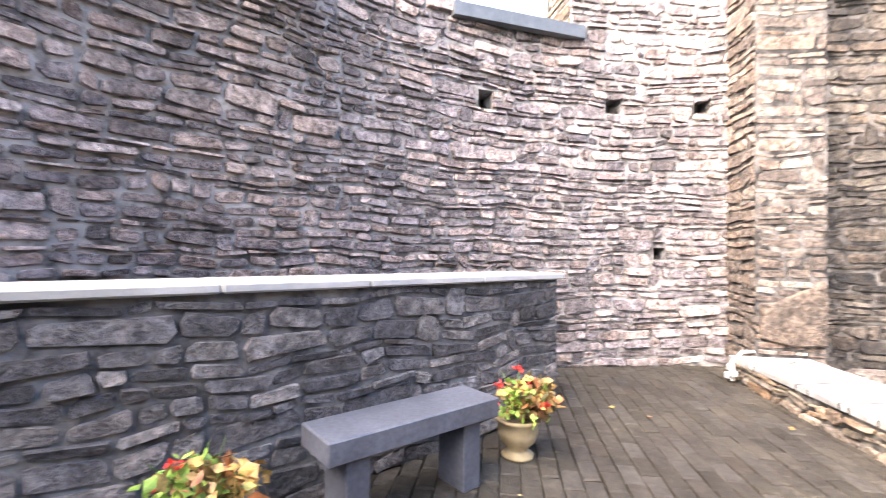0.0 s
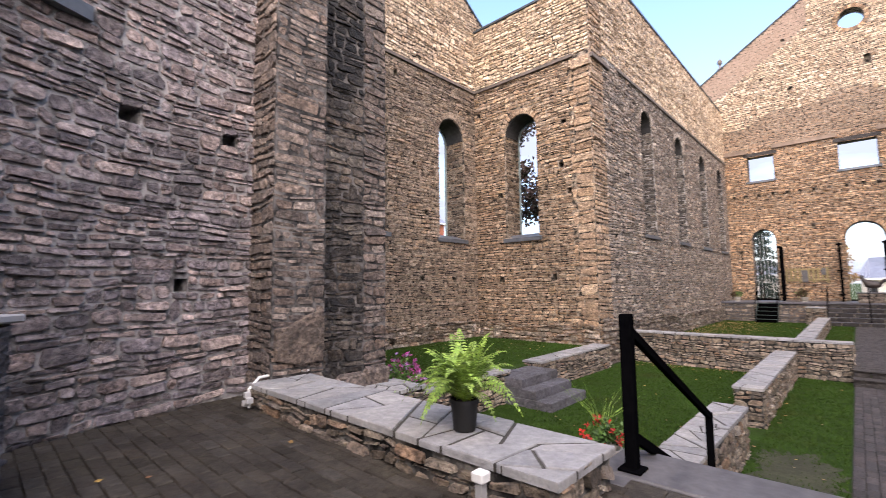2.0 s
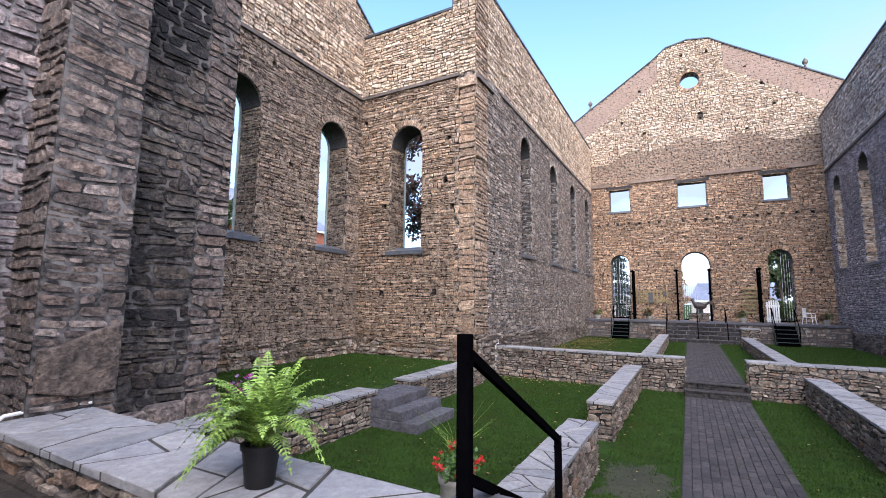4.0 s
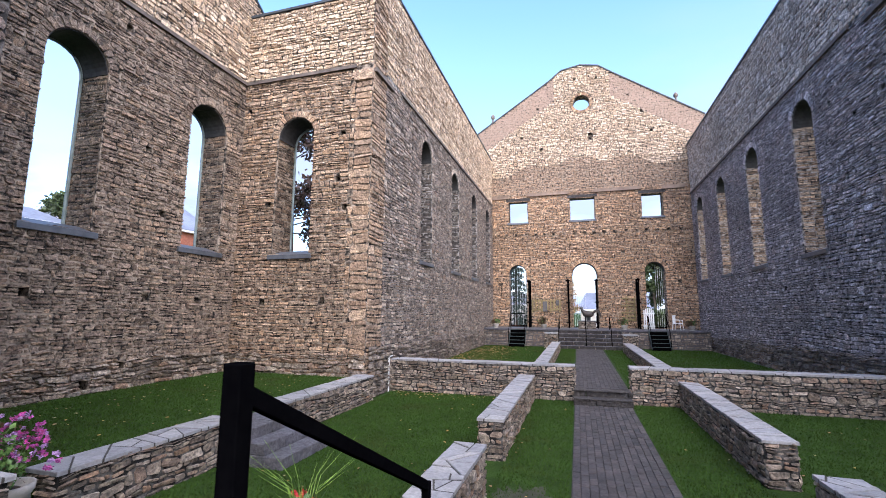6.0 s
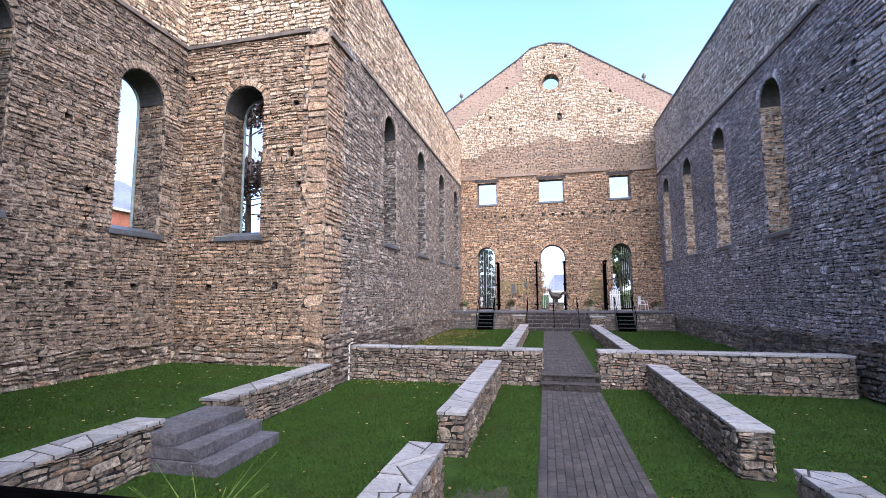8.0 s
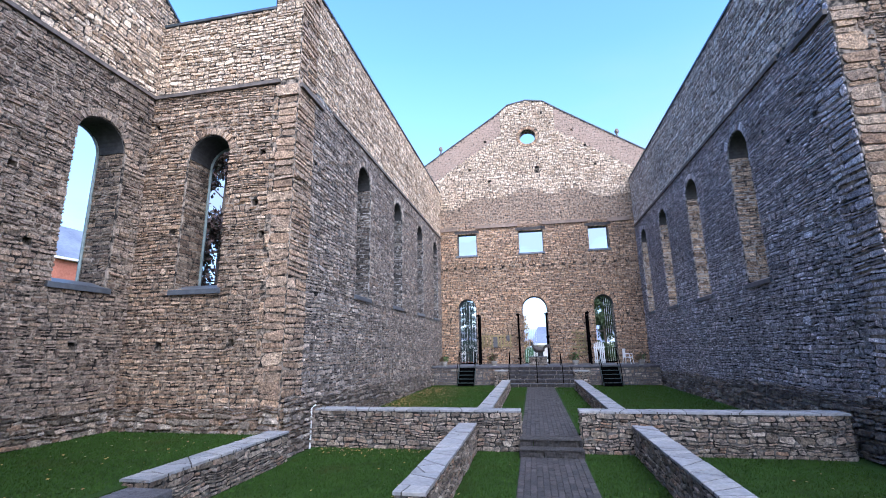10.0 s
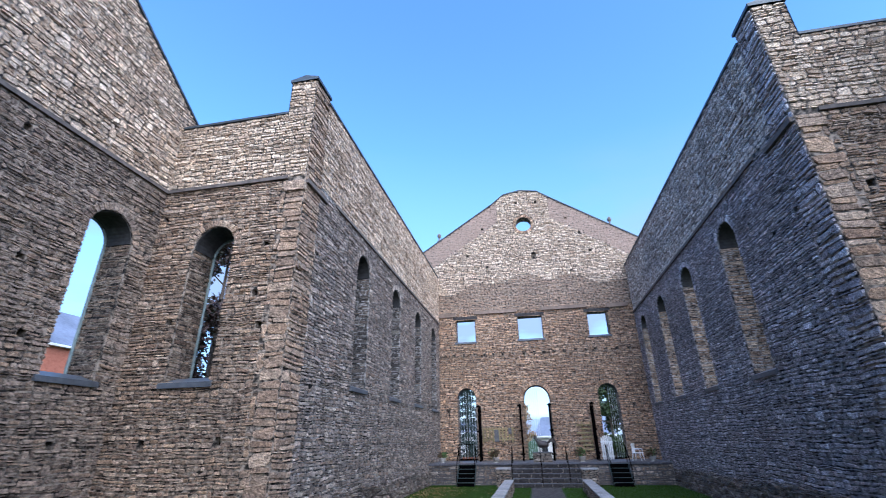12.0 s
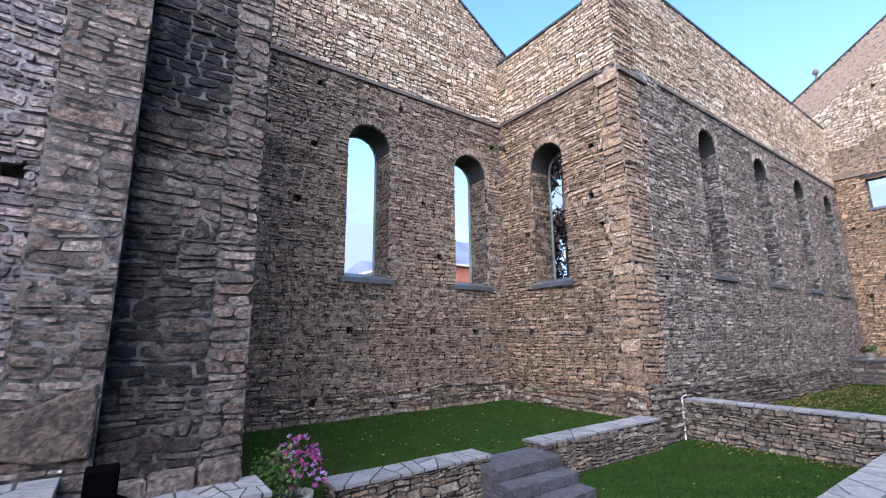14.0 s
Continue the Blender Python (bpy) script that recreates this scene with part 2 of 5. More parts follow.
M_MORTAR_A = plain_mat("apse_mortar", (0.06, 0.056, 0.055), (0.30, 0.285, 0.28), 6.0, 0.95, 0, 0.8, 0.03, (0.38, 0.56))
M_MORTAR_W = plain_mat("pier_mortar", (0.012, 0.011, 0.011), (0.15, 0.138, 0.13), 6.0, 0.95, 0, 0.8, 0.03, (0.42, 0.62))
M_JOINT = plain_mat("dark_joint", (0.03, 0.028, 0.025), (0.06, 0.055, 0.045), 12.0, 0.95)
M_RENDER = piece_mat("thin_render", [(0.27, 0.195, 0.145), (0.31, 0.225, 0.17), (0.285, 0.205, 0.155)], stain=(0.27, 0.19, 0.135), stain_amt=0.5, stain_scale=0.5, vary=0.35, bumpy=0.5)
M_LEDGE = plain_mat("brown_ledge_stone", (0.17, 0.125, 0.092), (0.28, 0.21, 0.155), 4.0, 0.9, 0, 0.6)
M_LEAD = plain_mat("lead_flashing", (0.085, 0.095, 0.11), (0.14, 0.15, 0.165), 5.0, 0.5, 0.4, 0.2)
M_SLATE = plain_mat("grey_slate", (0.05, 0.048, 0.05), (0.115, 0.11, 0.112), 7.0, 0.6, 0, 0.3)
M_COPING = plain_mat("coping_metal", (0.03, 0.038, 0.044), (0.06, 0.072, 0.08), 4.0, 0.5, 0.3, 0.2)
M_BLACK = plain_mat("black_paint", (0.0015, 0.0015, 0.002), (0.003, 0.003, 0.0035), 20.0, 0.8, 0.0, 0.1)
M_BLACK.node_tree.nodes["Principled BSDF"].inputs["Specular IOR Level"].default_value = 0.0
M_WHITE = plain_mat("white_paint", (0.66, 0.66, 0.64), (0.80, 0.80, 0.78), 8.0, 0.6)
M_WOOD = plain_mat("weathered_wood", (0.17, 0.135, 0.06), (0.30, 0.24, 0.11), 9.0, 0.8)
M_GRASS_SOIL = plain_mat("grass", (0.020, 0.042, 0.005), (0.030, 0.058, 0.008), 22.0, 0.95, 0, 0.9, 0.03)
M_BLADE = piece_mat("grass_blades", [(0.025, 0.054, 0.006), (0.036, 0.070, 0.009), (0.030, 0.062, 0.007), (0.042, 0.074, 0.012)], stain=(0.045, 0.045, 0.012), stain_amt=0.6, stain_scale=0.7, stain_at=(0.54, 0.72), bumpy=0.0, vary=0.45)
for m in (M_BLADE, M_GRASS_SOIL, M_PAVE, M_PAVE1):
    m.node_tree.nodes["Principled BSDF"].inputs["Specular IOR Level"].default_value = 0.15
M_SOIL = plain_mat("soil", (0.04, 0.028, 0.018), (0.08, 0.058, 0.038), 15.0, 0.95)


# ---- mesh helpers ----
def mesh_object(name, verts, faces, mats, parent=None, smooth=False, face_mats=None):
    me = bpy.data.meshes.new(name)
    me.from_pydata([tuple(v) for v in verts], [], [tuple(f) for f in faces])
    for m in (mats if isinstance(mats, (list, tuple)) else [mats]):
        me.materials.append(m)
    if face_mats is not None:
        me.polygons.foreach_set("material_index", face_mats)
    if smooth:
        me.polygons.foreach_set("use_smooth", [True] * len(me.polygons))
    me.update()
    ob = new(name, me)
    if parent:
        ob.parent = parent
    return ob


def part(name, bm, material, parent, label=""):
    me = bpy.data.meshes.new(name)
    bmesh.ops.recalc_face_normals(bm, faces=bm.faces)
    bm.to_mesh(me)
    bm.free()
    me.materials.append(material)
    ob = new(name, me)
    if parent:
        ob.parent = parent
    return tagged(ob, label)


def empty(name, m, label, category, group="", kind=""):
    ob = new(name)
    ob.matrix_world = m
    return tagged(ob, label, category, group, kind)


def box(bm, x0, y0, z0, x1, y1, z1, bevel=0.0, m=None):
    r = bmesh.ops.create_cube(bm, size=1)
    vs = r["verts"]
    for v in vs:
        v.co = Vector(((x0 + x1) / 2 + v.co.x * (x1 - x0), (y0 + y1) / 2 + v.co.y * (y1 - y0), (z0 + z1) / 2 + v.co.z * (z1 - z0)))
    if bevel > 0:
        es = list({e for v in vs for e in v.link_edges})
        g = bmesh.ops.bevel(bm, geom=es, offset=bevel, segments=1, affect='EDGES')
        vs = g["verts"]
    if m is not None:
        bmesh.ops.transform(bm, matrix=m, verts=list({v for v in vs}))
    return bm


def tube(bm, pts, r, sides=8, r1=None):
    """A round bar through points, tapering from r to r1."""
    pts = [Vector(p) for p in pts]
    r1 = r if r1 is None else r1
    rings = []
    for i, p in enumerate(pts):
        d = (pts[min(i + 1, len(pts) - 1)] - pts[max(i - 1, 0)]).normalized()
        a = d.orthogonal().normalized()
        b = d.cross(a)
        rr = r + (r1 - r) * i / max(1, len(pts) - 1)
        rings.append([bm.verts.new(p + (a * math.cos(2 * math.pi * k / sides) + b * math.sin(2 * math.pi * k / sides)) * rr) for k in range(sides)])
    for i in range(len(rings) - 1):
        for k in range(sides):
            bm.faces.new((rings[i][k], rings[i][(k + 1) % sides], rings[i + 1][(k + 1) % sides], rings[i + 1][k]))
    bm.faces.new(rings[0][::-1])
    bm.faces.new(rings[-1])
    return bm


def lathe(bm, prof, sides=24, centre=(0, 0, 0)):
    """A turned shape from a profile of (radius, height)."""
    c = Vector(centre)
    rings = [[bm.verts.new(c + Vector((r * math.cos(2 * math.pi * k / sides), r * math.sin(2 * math.pi * k / sides), z))) for k in range(sides)] for r, z in prof]
    for i in range(len(rings) - 1):
        for k in range(sides):
            bm.faces.new((rings[i][k], rings[i][(k + 1) % sides], rings[i + 1][(k + 1) % sides], rings[i + 1][k]))
    bm.faces.new(rings[0][::-1])
    bm.faces.new(rings[-1])
    return bm


# ---- rubble walls ----
def flat_map(o, u, n):
    o, u, n, z = np.array(o, float), np.array(u, float), np.array(n, float), np.array((0, 0, 1.0))
    u /= np.linalg.norm(u)
    n /= np.linalg.norm(n)
    return lambda a, v, d: o + np.outer(a, u) + np.outer(v, z) + np.outer(d, n)


def arc_map(cx, cy, radius):
    def f(a, v, d):
        th = -np.asarray(a) / radius
        rr = radius - np.asarray(d)
        return np.stack([cx - rr * np.cos(th), cy + rr * np.sin(th), np.asarray(v, float) + 0 * th], 1)
    return f


def opening(u0, u1, v0, v1, kind="arch", blind=0.0, ring=0.26):
    return dict(u0=u0, u1=u1, v0=v0, v1=v1, kind=kind, blind=blind, ring=ring if kind != "rect" else 0.0)


def limits(o, u):
    """The bottom and top of an opening along u."""
    c, r = (o["u0"] + o["u1"]) / 2, (o["u1"] - o["u0"]) / 2
    h = np.sqrt(np.clip(r * r - (np.asarray(u) - c) ** 2, 0, None))
    if o["kind"] == "arch":
        return o["v0"] + 0 * h, o["v1"] - r + h
    if o["kind"] == "round":
        m = (o["v0"] + o["v1"]) / 2
        return m - h, m + h
    return o["v0"] + 0 * h, o["v1"] + 0 * h


def solid_wall(name, P, top, bottom, ops, thick, mat, step=0.0):
    """A thick wall with real openings, from columns. top: points (u, v) along its upper edge."""
    tu, tv = np.array(top, float).T
    us = set(tu.tolist())
    for o in ops:
        k = 12 if o["kind"] != "rect" else 1
        us |= {o["u0"] + (o["u1"] - o["u0"]) * (1 - math.cos(math.pi * i / k)) / 2 for i in range(k + 1)}
    if step:
        us |= set(np.arange(tu[0], tu[-1], step).tolist())
    us = sorted(x for x in us if tu[0] - 1e-6 <= x <= tu[-1] + 1e-6)
    us = [u for i, u in enumerate(us) if i == 0 or u - us[i - 1] > 1e-4]
    vs, fs = [], []

    def prism(a, b, la, lb, ha, hb, d0, d1):
        k = len(vs)
        vs.extend(P([a, b, b, a, a, b, b, a], [la, lb, hb, ha, la, lb, hb, ha], [d0] * 4 + [d1] * 4))
        fs.extend([(k, k + 1, k + 2, k + 3), (k + 5, k + 4, k + 7, k + 6), (k + 3, k + 2, k + 6, k + 7), (k + 1, k, k + 4, k + 5), (k, k + 3, k + 7, k + 4), (k + 2, k + 1, k + 5, k + 6)])

    for a, b in zip(us[:-1], us[1:]):
        m = (a + b) / 2
        over = [o for o in ops if o["u0"] < m < o["u1"]]
        over.sort(key=lambda o: o["v0"])
        la = lb = bottom
        for o in over:
            (pa, pb), (qa, qb) = limits(o, np.array([a, b]))
            prism(a, b, la, lb, pa, pb, 0.0, -thick)
            if o["blind"]:
                prism(a, b, pa, pb, qa, qb, -o["blind"], -thick)
            la, lb = qa, qb
        ta, tb = np.interp([a, b], tu, tv)
        prism(a, b, la, lb, ta, tb, 0.0, -thick)
    return mesh_object(name, vs, fs, mat)


def rubble(name, P, top, bottom, ops, mat, parent, size=1.0, seed=1, proud=0.032, course=(0.055, 0.16), length=(0.1, 0.36), upto=None, edge=8, skip=None, joint=0.015, warp=1.0, pick=None, mat1=None):
    """Coursed rubble: rows of uneven stones with recessed joints, joined into one mesh."""
    rng = np.random.default_rng(seed)
    tu, tv = np.array(top, float).T
    vmax = tv.max() if upto is None else upto
    grid = np.arange(tu[0], tu[-1] + 0.02, 0.04)
    topg = np.minimum(np.interp(grid, tu, tv), vmax)
    def free(mid, h):
        ok = topg > mid + 0.2 * h
        for o in ops:
            c, r = (o["u0"] + o["u1"]) / 2, (o["u1"] - o["u0"]) / 2
            g = o["ring"]
            if o["kind"] == "rect":
                ok &= ~((grid > o["u0"]) & (grid < o["u1"]) & (o["v0"] < mid) & (mid < o["v1"]))
            elif o["kind"] == "round":
                ok &= np.hypot(grid - c, mid - (o["v0"] + o["v1"]) / 2) > r + g
            else:
                sp = o["v1"] - r
                if o["v0"] < mid < sp:
                    ok &= ~((grid > o["u0"]) & (grid < o["u1"]))
                elif mid >= sp:
                    ok &= np.hypot(grid - c, mid - sp) > r + g
        if skip is not None:
            ok &= ~skip(grid, mid)
        return ok

    def runs(ok):
        edges = np.flatnonzero(np.diff(np.r_[0, ok.astype(int), 0]))
        return [(grid[a], grid[b] if b < len(grid) else tu[-1]) for a, b in zip(edges[::2], edges[1::2])]

    def row(u, end, v, h):
        while u < end - 0.02:
            w = rng.uniform(*length) * size * (0.55 + 0.9 * h / (course[1] * size))
            if end - u - w < 0.09 * size:
                w = end - u
            cells.append((u, v, w, h))
            u += w

    cells = []
    v = bottom
    while v < vmax - 0.03:
        h1, h2 = rng.uniform(*course) * size, rng.uniform(*course) * size
        if h1 + h2 > vmax - v - 0.06:
            h1, h2 = h1 * (vmax - v) / (h1 + h2), h2 * (vmax - v) / (h1 + h2)
        k1, k2 = free(v + h1 / 2, h1), free(v + h1 + h2 / 2, h2)
        both = k1 & k2
        for a, b in runs(both):
            while a < b - 0.02:
                if rng.random() < 0.12:
                    w = min(rng.uniform(0.5, 1.3) * (h1 + h2), b - a)
                    if b - a - w < 0.08:
                        w = b - a
                    if w < 1.9 * (h1 + h2):
                        cells.append((a, v, w, h1 + h2))
                        a += w
                        continue
                w = min(rng.uniform(0.3, 1.2) * size, b - a)
                if b - a - w < 0.12:
                    w = b - a
                q = (h1 + h2) * np.clip(h1 / (h1 + h2) + rng.normal(0, 0.12), 0.27, 0.73)
                row(a, a + w, v, q)
                row(a, a + w, v + q, h1 + h2 - q)
                a += w
        for a, b in runs(k1 & ~both):
            row(a, b, v, h1)
        for a, b in runs(k2 & ~both):
            row(a, b, v + h1, h2)
        v += h1 + h2
    if not cells:
        return None
    c = np.array(cells)
    n = len(c)
    j = joint * size * rng.uniform(0.45, 1.65, (n, 4))
    x0, x1 = c[:, 0] + j[:, 0], c[:, 0] + c[:, 2] - j[:, 1]
    y0, y1 = c[:, 1] + j[:, 2], c[:, 1] + c[:, 3] - j[:, 3]
    w, h = np.maximum(x1 - x0, 0.02), np.maximum(y1 - y0, 0.02)
    if edge == 8:
        k = rng.uniform(0.05, 0.42, (n, 4)) * np.minimum(w, 0.9 * h)[:, None]
        q = rng.uniform(0.08, 0.4, (n, 4)) * h[:, None]
        ux = np.stack([x0 + k[:, 0], x1 - k[:, 1], x1, x1, x1 - k[:, 2], x0 + k[:, 3], x0, x0], 1)
        vy = np.stack([y0, y0, y0 + q[:, 1], y1 - q[:, 2], y1, y1, y1 - q[:, 3], y0 + q[:, 0]], 1)
        vy[:, [0, 1, 4, 5]] += rng.normal(0, 0.075, (n, 4)) * h[:, None]
    else:
        ux = np.stack([x0, x1, x1, x0], 1)
        vy = np.stack([y0, y0, y1, y1], 1)
        ux = ux + rng.normal(0, 0.06, (n, 4)) * h[:, None]
        vy = vy + rng.normal(0, 0.07, (n, 4)) * h[:, None]
    m = ux.shape[1]
    cu, cv = ux.mean(1, keepdims=True), vy.mean(1, keepdims=True)
    inset = np.minimum(0.008 * size, 0.1 * h)[:, None]
    du, dv = ux - cu, vy - cv
    fu = cu + du * (1 - inset / np.maximum(w[:, None] / 2, 0.02))
    fv = cv + dv * (1 - inset / np.maximum(h[:, None] / 2, 0.02))
    p = proud * rng.uniform(0.45, 1.35, (n, 1)) * (0.7 + 0.3 * size)
    tilt = rng.normal(-0.05, 0.38, (n, 1)) * dv / h[:, None] + rng.normal(0, 0.4, (n, 1)) * du / w[:, None]
    df = np.maximum(p * (1 + tilt), 0.008)
    db = np.full_like(ux, -0.02)
    au, av, ad = (np.concatenate([s, t], 1).ravel() for s, t in ((ux, fu), (vy, fv), (db, df)))
    av = av + 0.035 * np.sin(au * 0.9 + seed + 0.8 * np.sin(av * 1.7)) * np.sin(av * 1.1 + seed) + 0.012 * np.sin(au * 3.7 + av * 2.3)
    wv = 0.016 * warp * size
    av = av + wv * np.sin(au * 8.3 / size + 1.7 * np.sin(av * 6.1 + seed)) * np.cos(av * 5.3 / size + seed + 1.9 * np.sin(au * 2.9))
    au = au + 0.7 * wv * np.sin(av * 17.0 / size + 2.3 * np.sin(au * 5.7 + seed))
    verts = P(au, av, ad)
    if pick is not None:
        ring = [tuple(range(m, 2 * m))] + [(i, (i + 1) % m, (i + 1) % m + m, i + m) for i in range(m)]
        blocks = np.asarray(verts).reshape(n, 2 * m, 3)
        chosen = np.flatnonzero(pick(c[:, 0], c[:, 1]))[:300]
        for i in chosen:
            mid = blocks[i].mean(0)
            mesh_object("stone", blocks[i] - mid, ring, mat1, parent).location = mid
        keep = np.setdiff1d(np.arange(n), chosen)
        if not len(keep):
            return None
        verts, n = blocks[keep].reshape(-1, 3), len(keep)
    base = np.arange(n)[:, None] * 2 * m
    faces = [tuple(f) for f in (base + np.arange(m, 2 * m)[None]).tolist()]
    for i in range(m):
        kk = (i + 1) % m
        faces += [tuple(f) for f in (base + np.array([i, kk, kk + m, i + m])[None]).tolist()]
    ob = mesh_object(name, verts, faces, mat, parent)
    return tagged(ob, kind="stuff")


def voussoirs(name, P, ops, mat, parent, seed=3, depth=0.03):
    """Rings of wedge stones round the heads of arched and round openings."""
    rng = np.random.default_rng(seed)
    verts, faces = [], []
    for o in ops:
        if o["kind"] == "rect":
            continue
        c, r = (o["u0"] + o["u1"]) / 2, (o["u1"] - o["u0"]) / 2
        vc = o["v1"] - r
        n = max(9, int(math.pi * r / 0.14))
        full = o["kind"] == "round"
        if full:
            n *= 2
        span = 2 * math.pi if full else math.pi
        for i in range(n):
            a0, a1 = span * (i + 0.06) / n, span * (i + 0.94) / n
            g = o["ring"] * rng.uniform(0.85, 1.05)
            d = depth * rng.uniform(0.5, 1.4)
            k = len(verts)
            uu, vv, dd = [], [], []
            for dep, ins in ((-0.02, 0.0), (d, 0.012)):
                for rad, ang in ((r + ins, a0 + ins / r), (r + g - ins, a0 + ins / r), (r + g - ins, a1 - ins / r), (r + ins, a1 - ins / r)):
                    uu.append(c + rad * math.cos(ang))
                    vv.append(vc + rad * math.sin(ang))
                    dd.append(dep)
            verts.extend(P(uu, vv, dd))
            faces.append((k + 4, k + 5, k + 6, k + 7))
            faces += [(k + a, k + (a + 1) % 4, k + 4 + (a + 1) % 4, k + 4 + a) for a in range(4)]
    return tagged(mesh_object(name, verts, faces, mat, parent), kind="stuff")


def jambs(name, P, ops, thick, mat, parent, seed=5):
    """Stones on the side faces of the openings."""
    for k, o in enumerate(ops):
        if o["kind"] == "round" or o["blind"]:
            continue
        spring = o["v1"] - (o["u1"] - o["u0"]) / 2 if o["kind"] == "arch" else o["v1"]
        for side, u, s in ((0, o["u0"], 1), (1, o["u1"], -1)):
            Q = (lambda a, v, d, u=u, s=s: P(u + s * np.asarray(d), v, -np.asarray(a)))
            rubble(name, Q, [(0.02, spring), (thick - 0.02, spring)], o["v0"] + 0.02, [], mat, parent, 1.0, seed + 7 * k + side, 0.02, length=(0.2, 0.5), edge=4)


def coping(name, P, top, thick, mat, parent, over=0.07, h=0.09, lift=0.0):
    """A thin metal cap along the upper edge."""
    vs, fs = [], []
    for (a, va), (b, vb) in zip(top[:-1], top[1:]):
        k = len(vs)
        vs.extend(P([a, b, b, a] * 2, [va + lift, vb + lift, vb + lift, va + lift] + [va + h + lift, vb + h + lift] + [vb + h + lift, va + h + lift], [over, over, -thick - over, -thick - over] * 2))
        fs += [(k, k + 3, k + 2, k + 1), (k + 4, k + 5, k + 6, k + 7), (k, k + 1, k + 5, k + 4), (k + 2, k + 3, k + 7, k + 6), (k + 1, k + 2, k + 6, k + 5), (k + 3, k, k + 4, k + 7)]
    return mesh_object(name, vs, fs, mat, parent)


def ledge(name, P, u0, u1, v0, v1, d0, d1, mat, parent):
    vs = P([u0, u1, u1, u0] * 2, [v0, v0, v0, v0, v1, v1, v1, v1], [d0, d0, d1, d1] * 2)
    fs = [(0, 3, 2, 1), (4, 5, 6, 7), (0, 1, 5, 4), (1, 2, 6, 5), (2, 3, 7, 6), (3, 0, 4, 7)]
    return mesh_object(name, vs, fs, mat, parent)


def sloped_sill(P, o, thick, parent, mat=None):
    """A lead-covered sill that slopes into the room and stands proud of the wall."""
    a, b, v = o["u0"] - 0.12, o["u1"] + 0.12, o["v0"]
    vs = P([a, b, b, a, a, b, b - 0.12, a + 0.12, b - 0.12, a + 0.12], [v - 0.16, v - 0.16, v - 0.16, v - 0.16, v - 0.02, v - 0.02, v + 0.16, v + 0.16, v - 0.16, v - 0.16], [0.10, 0.10, 0.0, 0.0, 0.10, 0.10, -0.45, -0.45, -0.45, -0.45])
    fs = [(0, 1, 5, 4), (4, 5, 6, 7), (0, 4, 3), (1, 2, 5), (0, 3, 2, 1), (3, 4, 7, 9), (2, 8, 6, 5), (7, 6, 8, 9)]
    return mesh_object("window_sill", vs, fs, mat or M_LEAD, parent)


def arch_shade_shell(P, o, thick, parent):
    """Thin dark shell added under an arch head; its colour stands for shade."""
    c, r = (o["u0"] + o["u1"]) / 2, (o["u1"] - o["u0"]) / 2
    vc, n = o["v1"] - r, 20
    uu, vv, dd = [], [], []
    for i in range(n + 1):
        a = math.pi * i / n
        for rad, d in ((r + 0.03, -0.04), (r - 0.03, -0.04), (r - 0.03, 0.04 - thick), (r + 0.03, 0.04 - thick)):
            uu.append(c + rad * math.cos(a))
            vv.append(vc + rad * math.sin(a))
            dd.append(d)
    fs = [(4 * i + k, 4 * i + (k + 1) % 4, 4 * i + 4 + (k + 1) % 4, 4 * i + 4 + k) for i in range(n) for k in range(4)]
    return mesh_object("arch_shade_shell", P(uu, vv, dd), fs + [(0, 1, 2, 3), (4 * n + 3, 4 * n + 2, 4 * n + 1, 4 * n)], M_ARCH_SHADE, parent)


def window_frame(P, o, thick, parent):
    """The weathered outer frame that follows an arched opening."""
    c, r, n = (o["u0"] + o["u1"]) / 2, (o["u1"] - o["u0"]) / 2 - 0.035, 16
    line = [(c + r, o["v0"] + 0.1)] + [(c + r * math.cos(math.pi * i / n), o["v1"] - r - 0.035 + r * math.sin(math.pi * i / n)) for i in range(n + 1)] + [(c - r, o["v0"] + 0.1)]
    bm = bmesh.new()
    tube(bm, P([p[0] for p in line], [p[1] for p in line], [0.1 - thick] * len(line)), 0.045, 6)
    return part("window_frame", bm, M_FRAME, parent)


def stone_wall(name, label, P, top, bottom, ops, thick, mats, mortar, seed, string=None, upper=None, size=1.0, edge=8, step=0.0, cap=True, sills=True, course=(0.05, 0.145), length=(0.1, 0.34), upto=None, pick=None, mat1=None, joint=0.014, skip=None, jamb=None):
    w = tagged(solid_wall(name, P, top, bottom, ops, thick, mortar, step), label, "stone wall", "", "structure")
    real = [o for o in ops if not o["blind"]]
    if string and upper:
        rubble("stones", P, top, bottom, ops, mats, w, size, seed, upto=string, edge=edge, course=course, length=length, skip=skip)
        t2 = [(u, v) for u, v in top]
        rubble("upper_stones", P, t2, string + 0.12, ops, upper, w, size, seed + 50, 0.034, edge=edge, course=(0.07, 0.19), length=(0.1, 0.3))
    else:
        rubble("stones", P, top, bottom, ops, mats, w, size, seed, edge=edge, course=course, length=length, upto=upto, pick=pick, mat1=mat1, joint=joint)
    if any(o["kind"] != "rect" for o in real):
        voussoirs("arch_stones", P, real, mats, w, seed + 9)
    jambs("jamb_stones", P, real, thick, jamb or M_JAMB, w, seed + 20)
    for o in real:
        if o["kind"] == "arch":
            arch_shade_shell(P, o, thick, w)
            if o["v0"] > 2:
                window_frame(P, o, thick, w)
    if sills:
        for o in real:
            if o["kind"] == "arch" and o["v0"] > 2:
                sloped_sill(P, o, thick, w)
    if cap:
        coping("coping", P, top, thick, M_COPING, w)
    return w


def hole(u, v, w=0.2, h=0.2):
    return opening(u - w / 2, u + w / 2, v - h / 2, v + h / 2, "rect", blind=0.32)


# ---- the ruined church ----
STR = 9.42
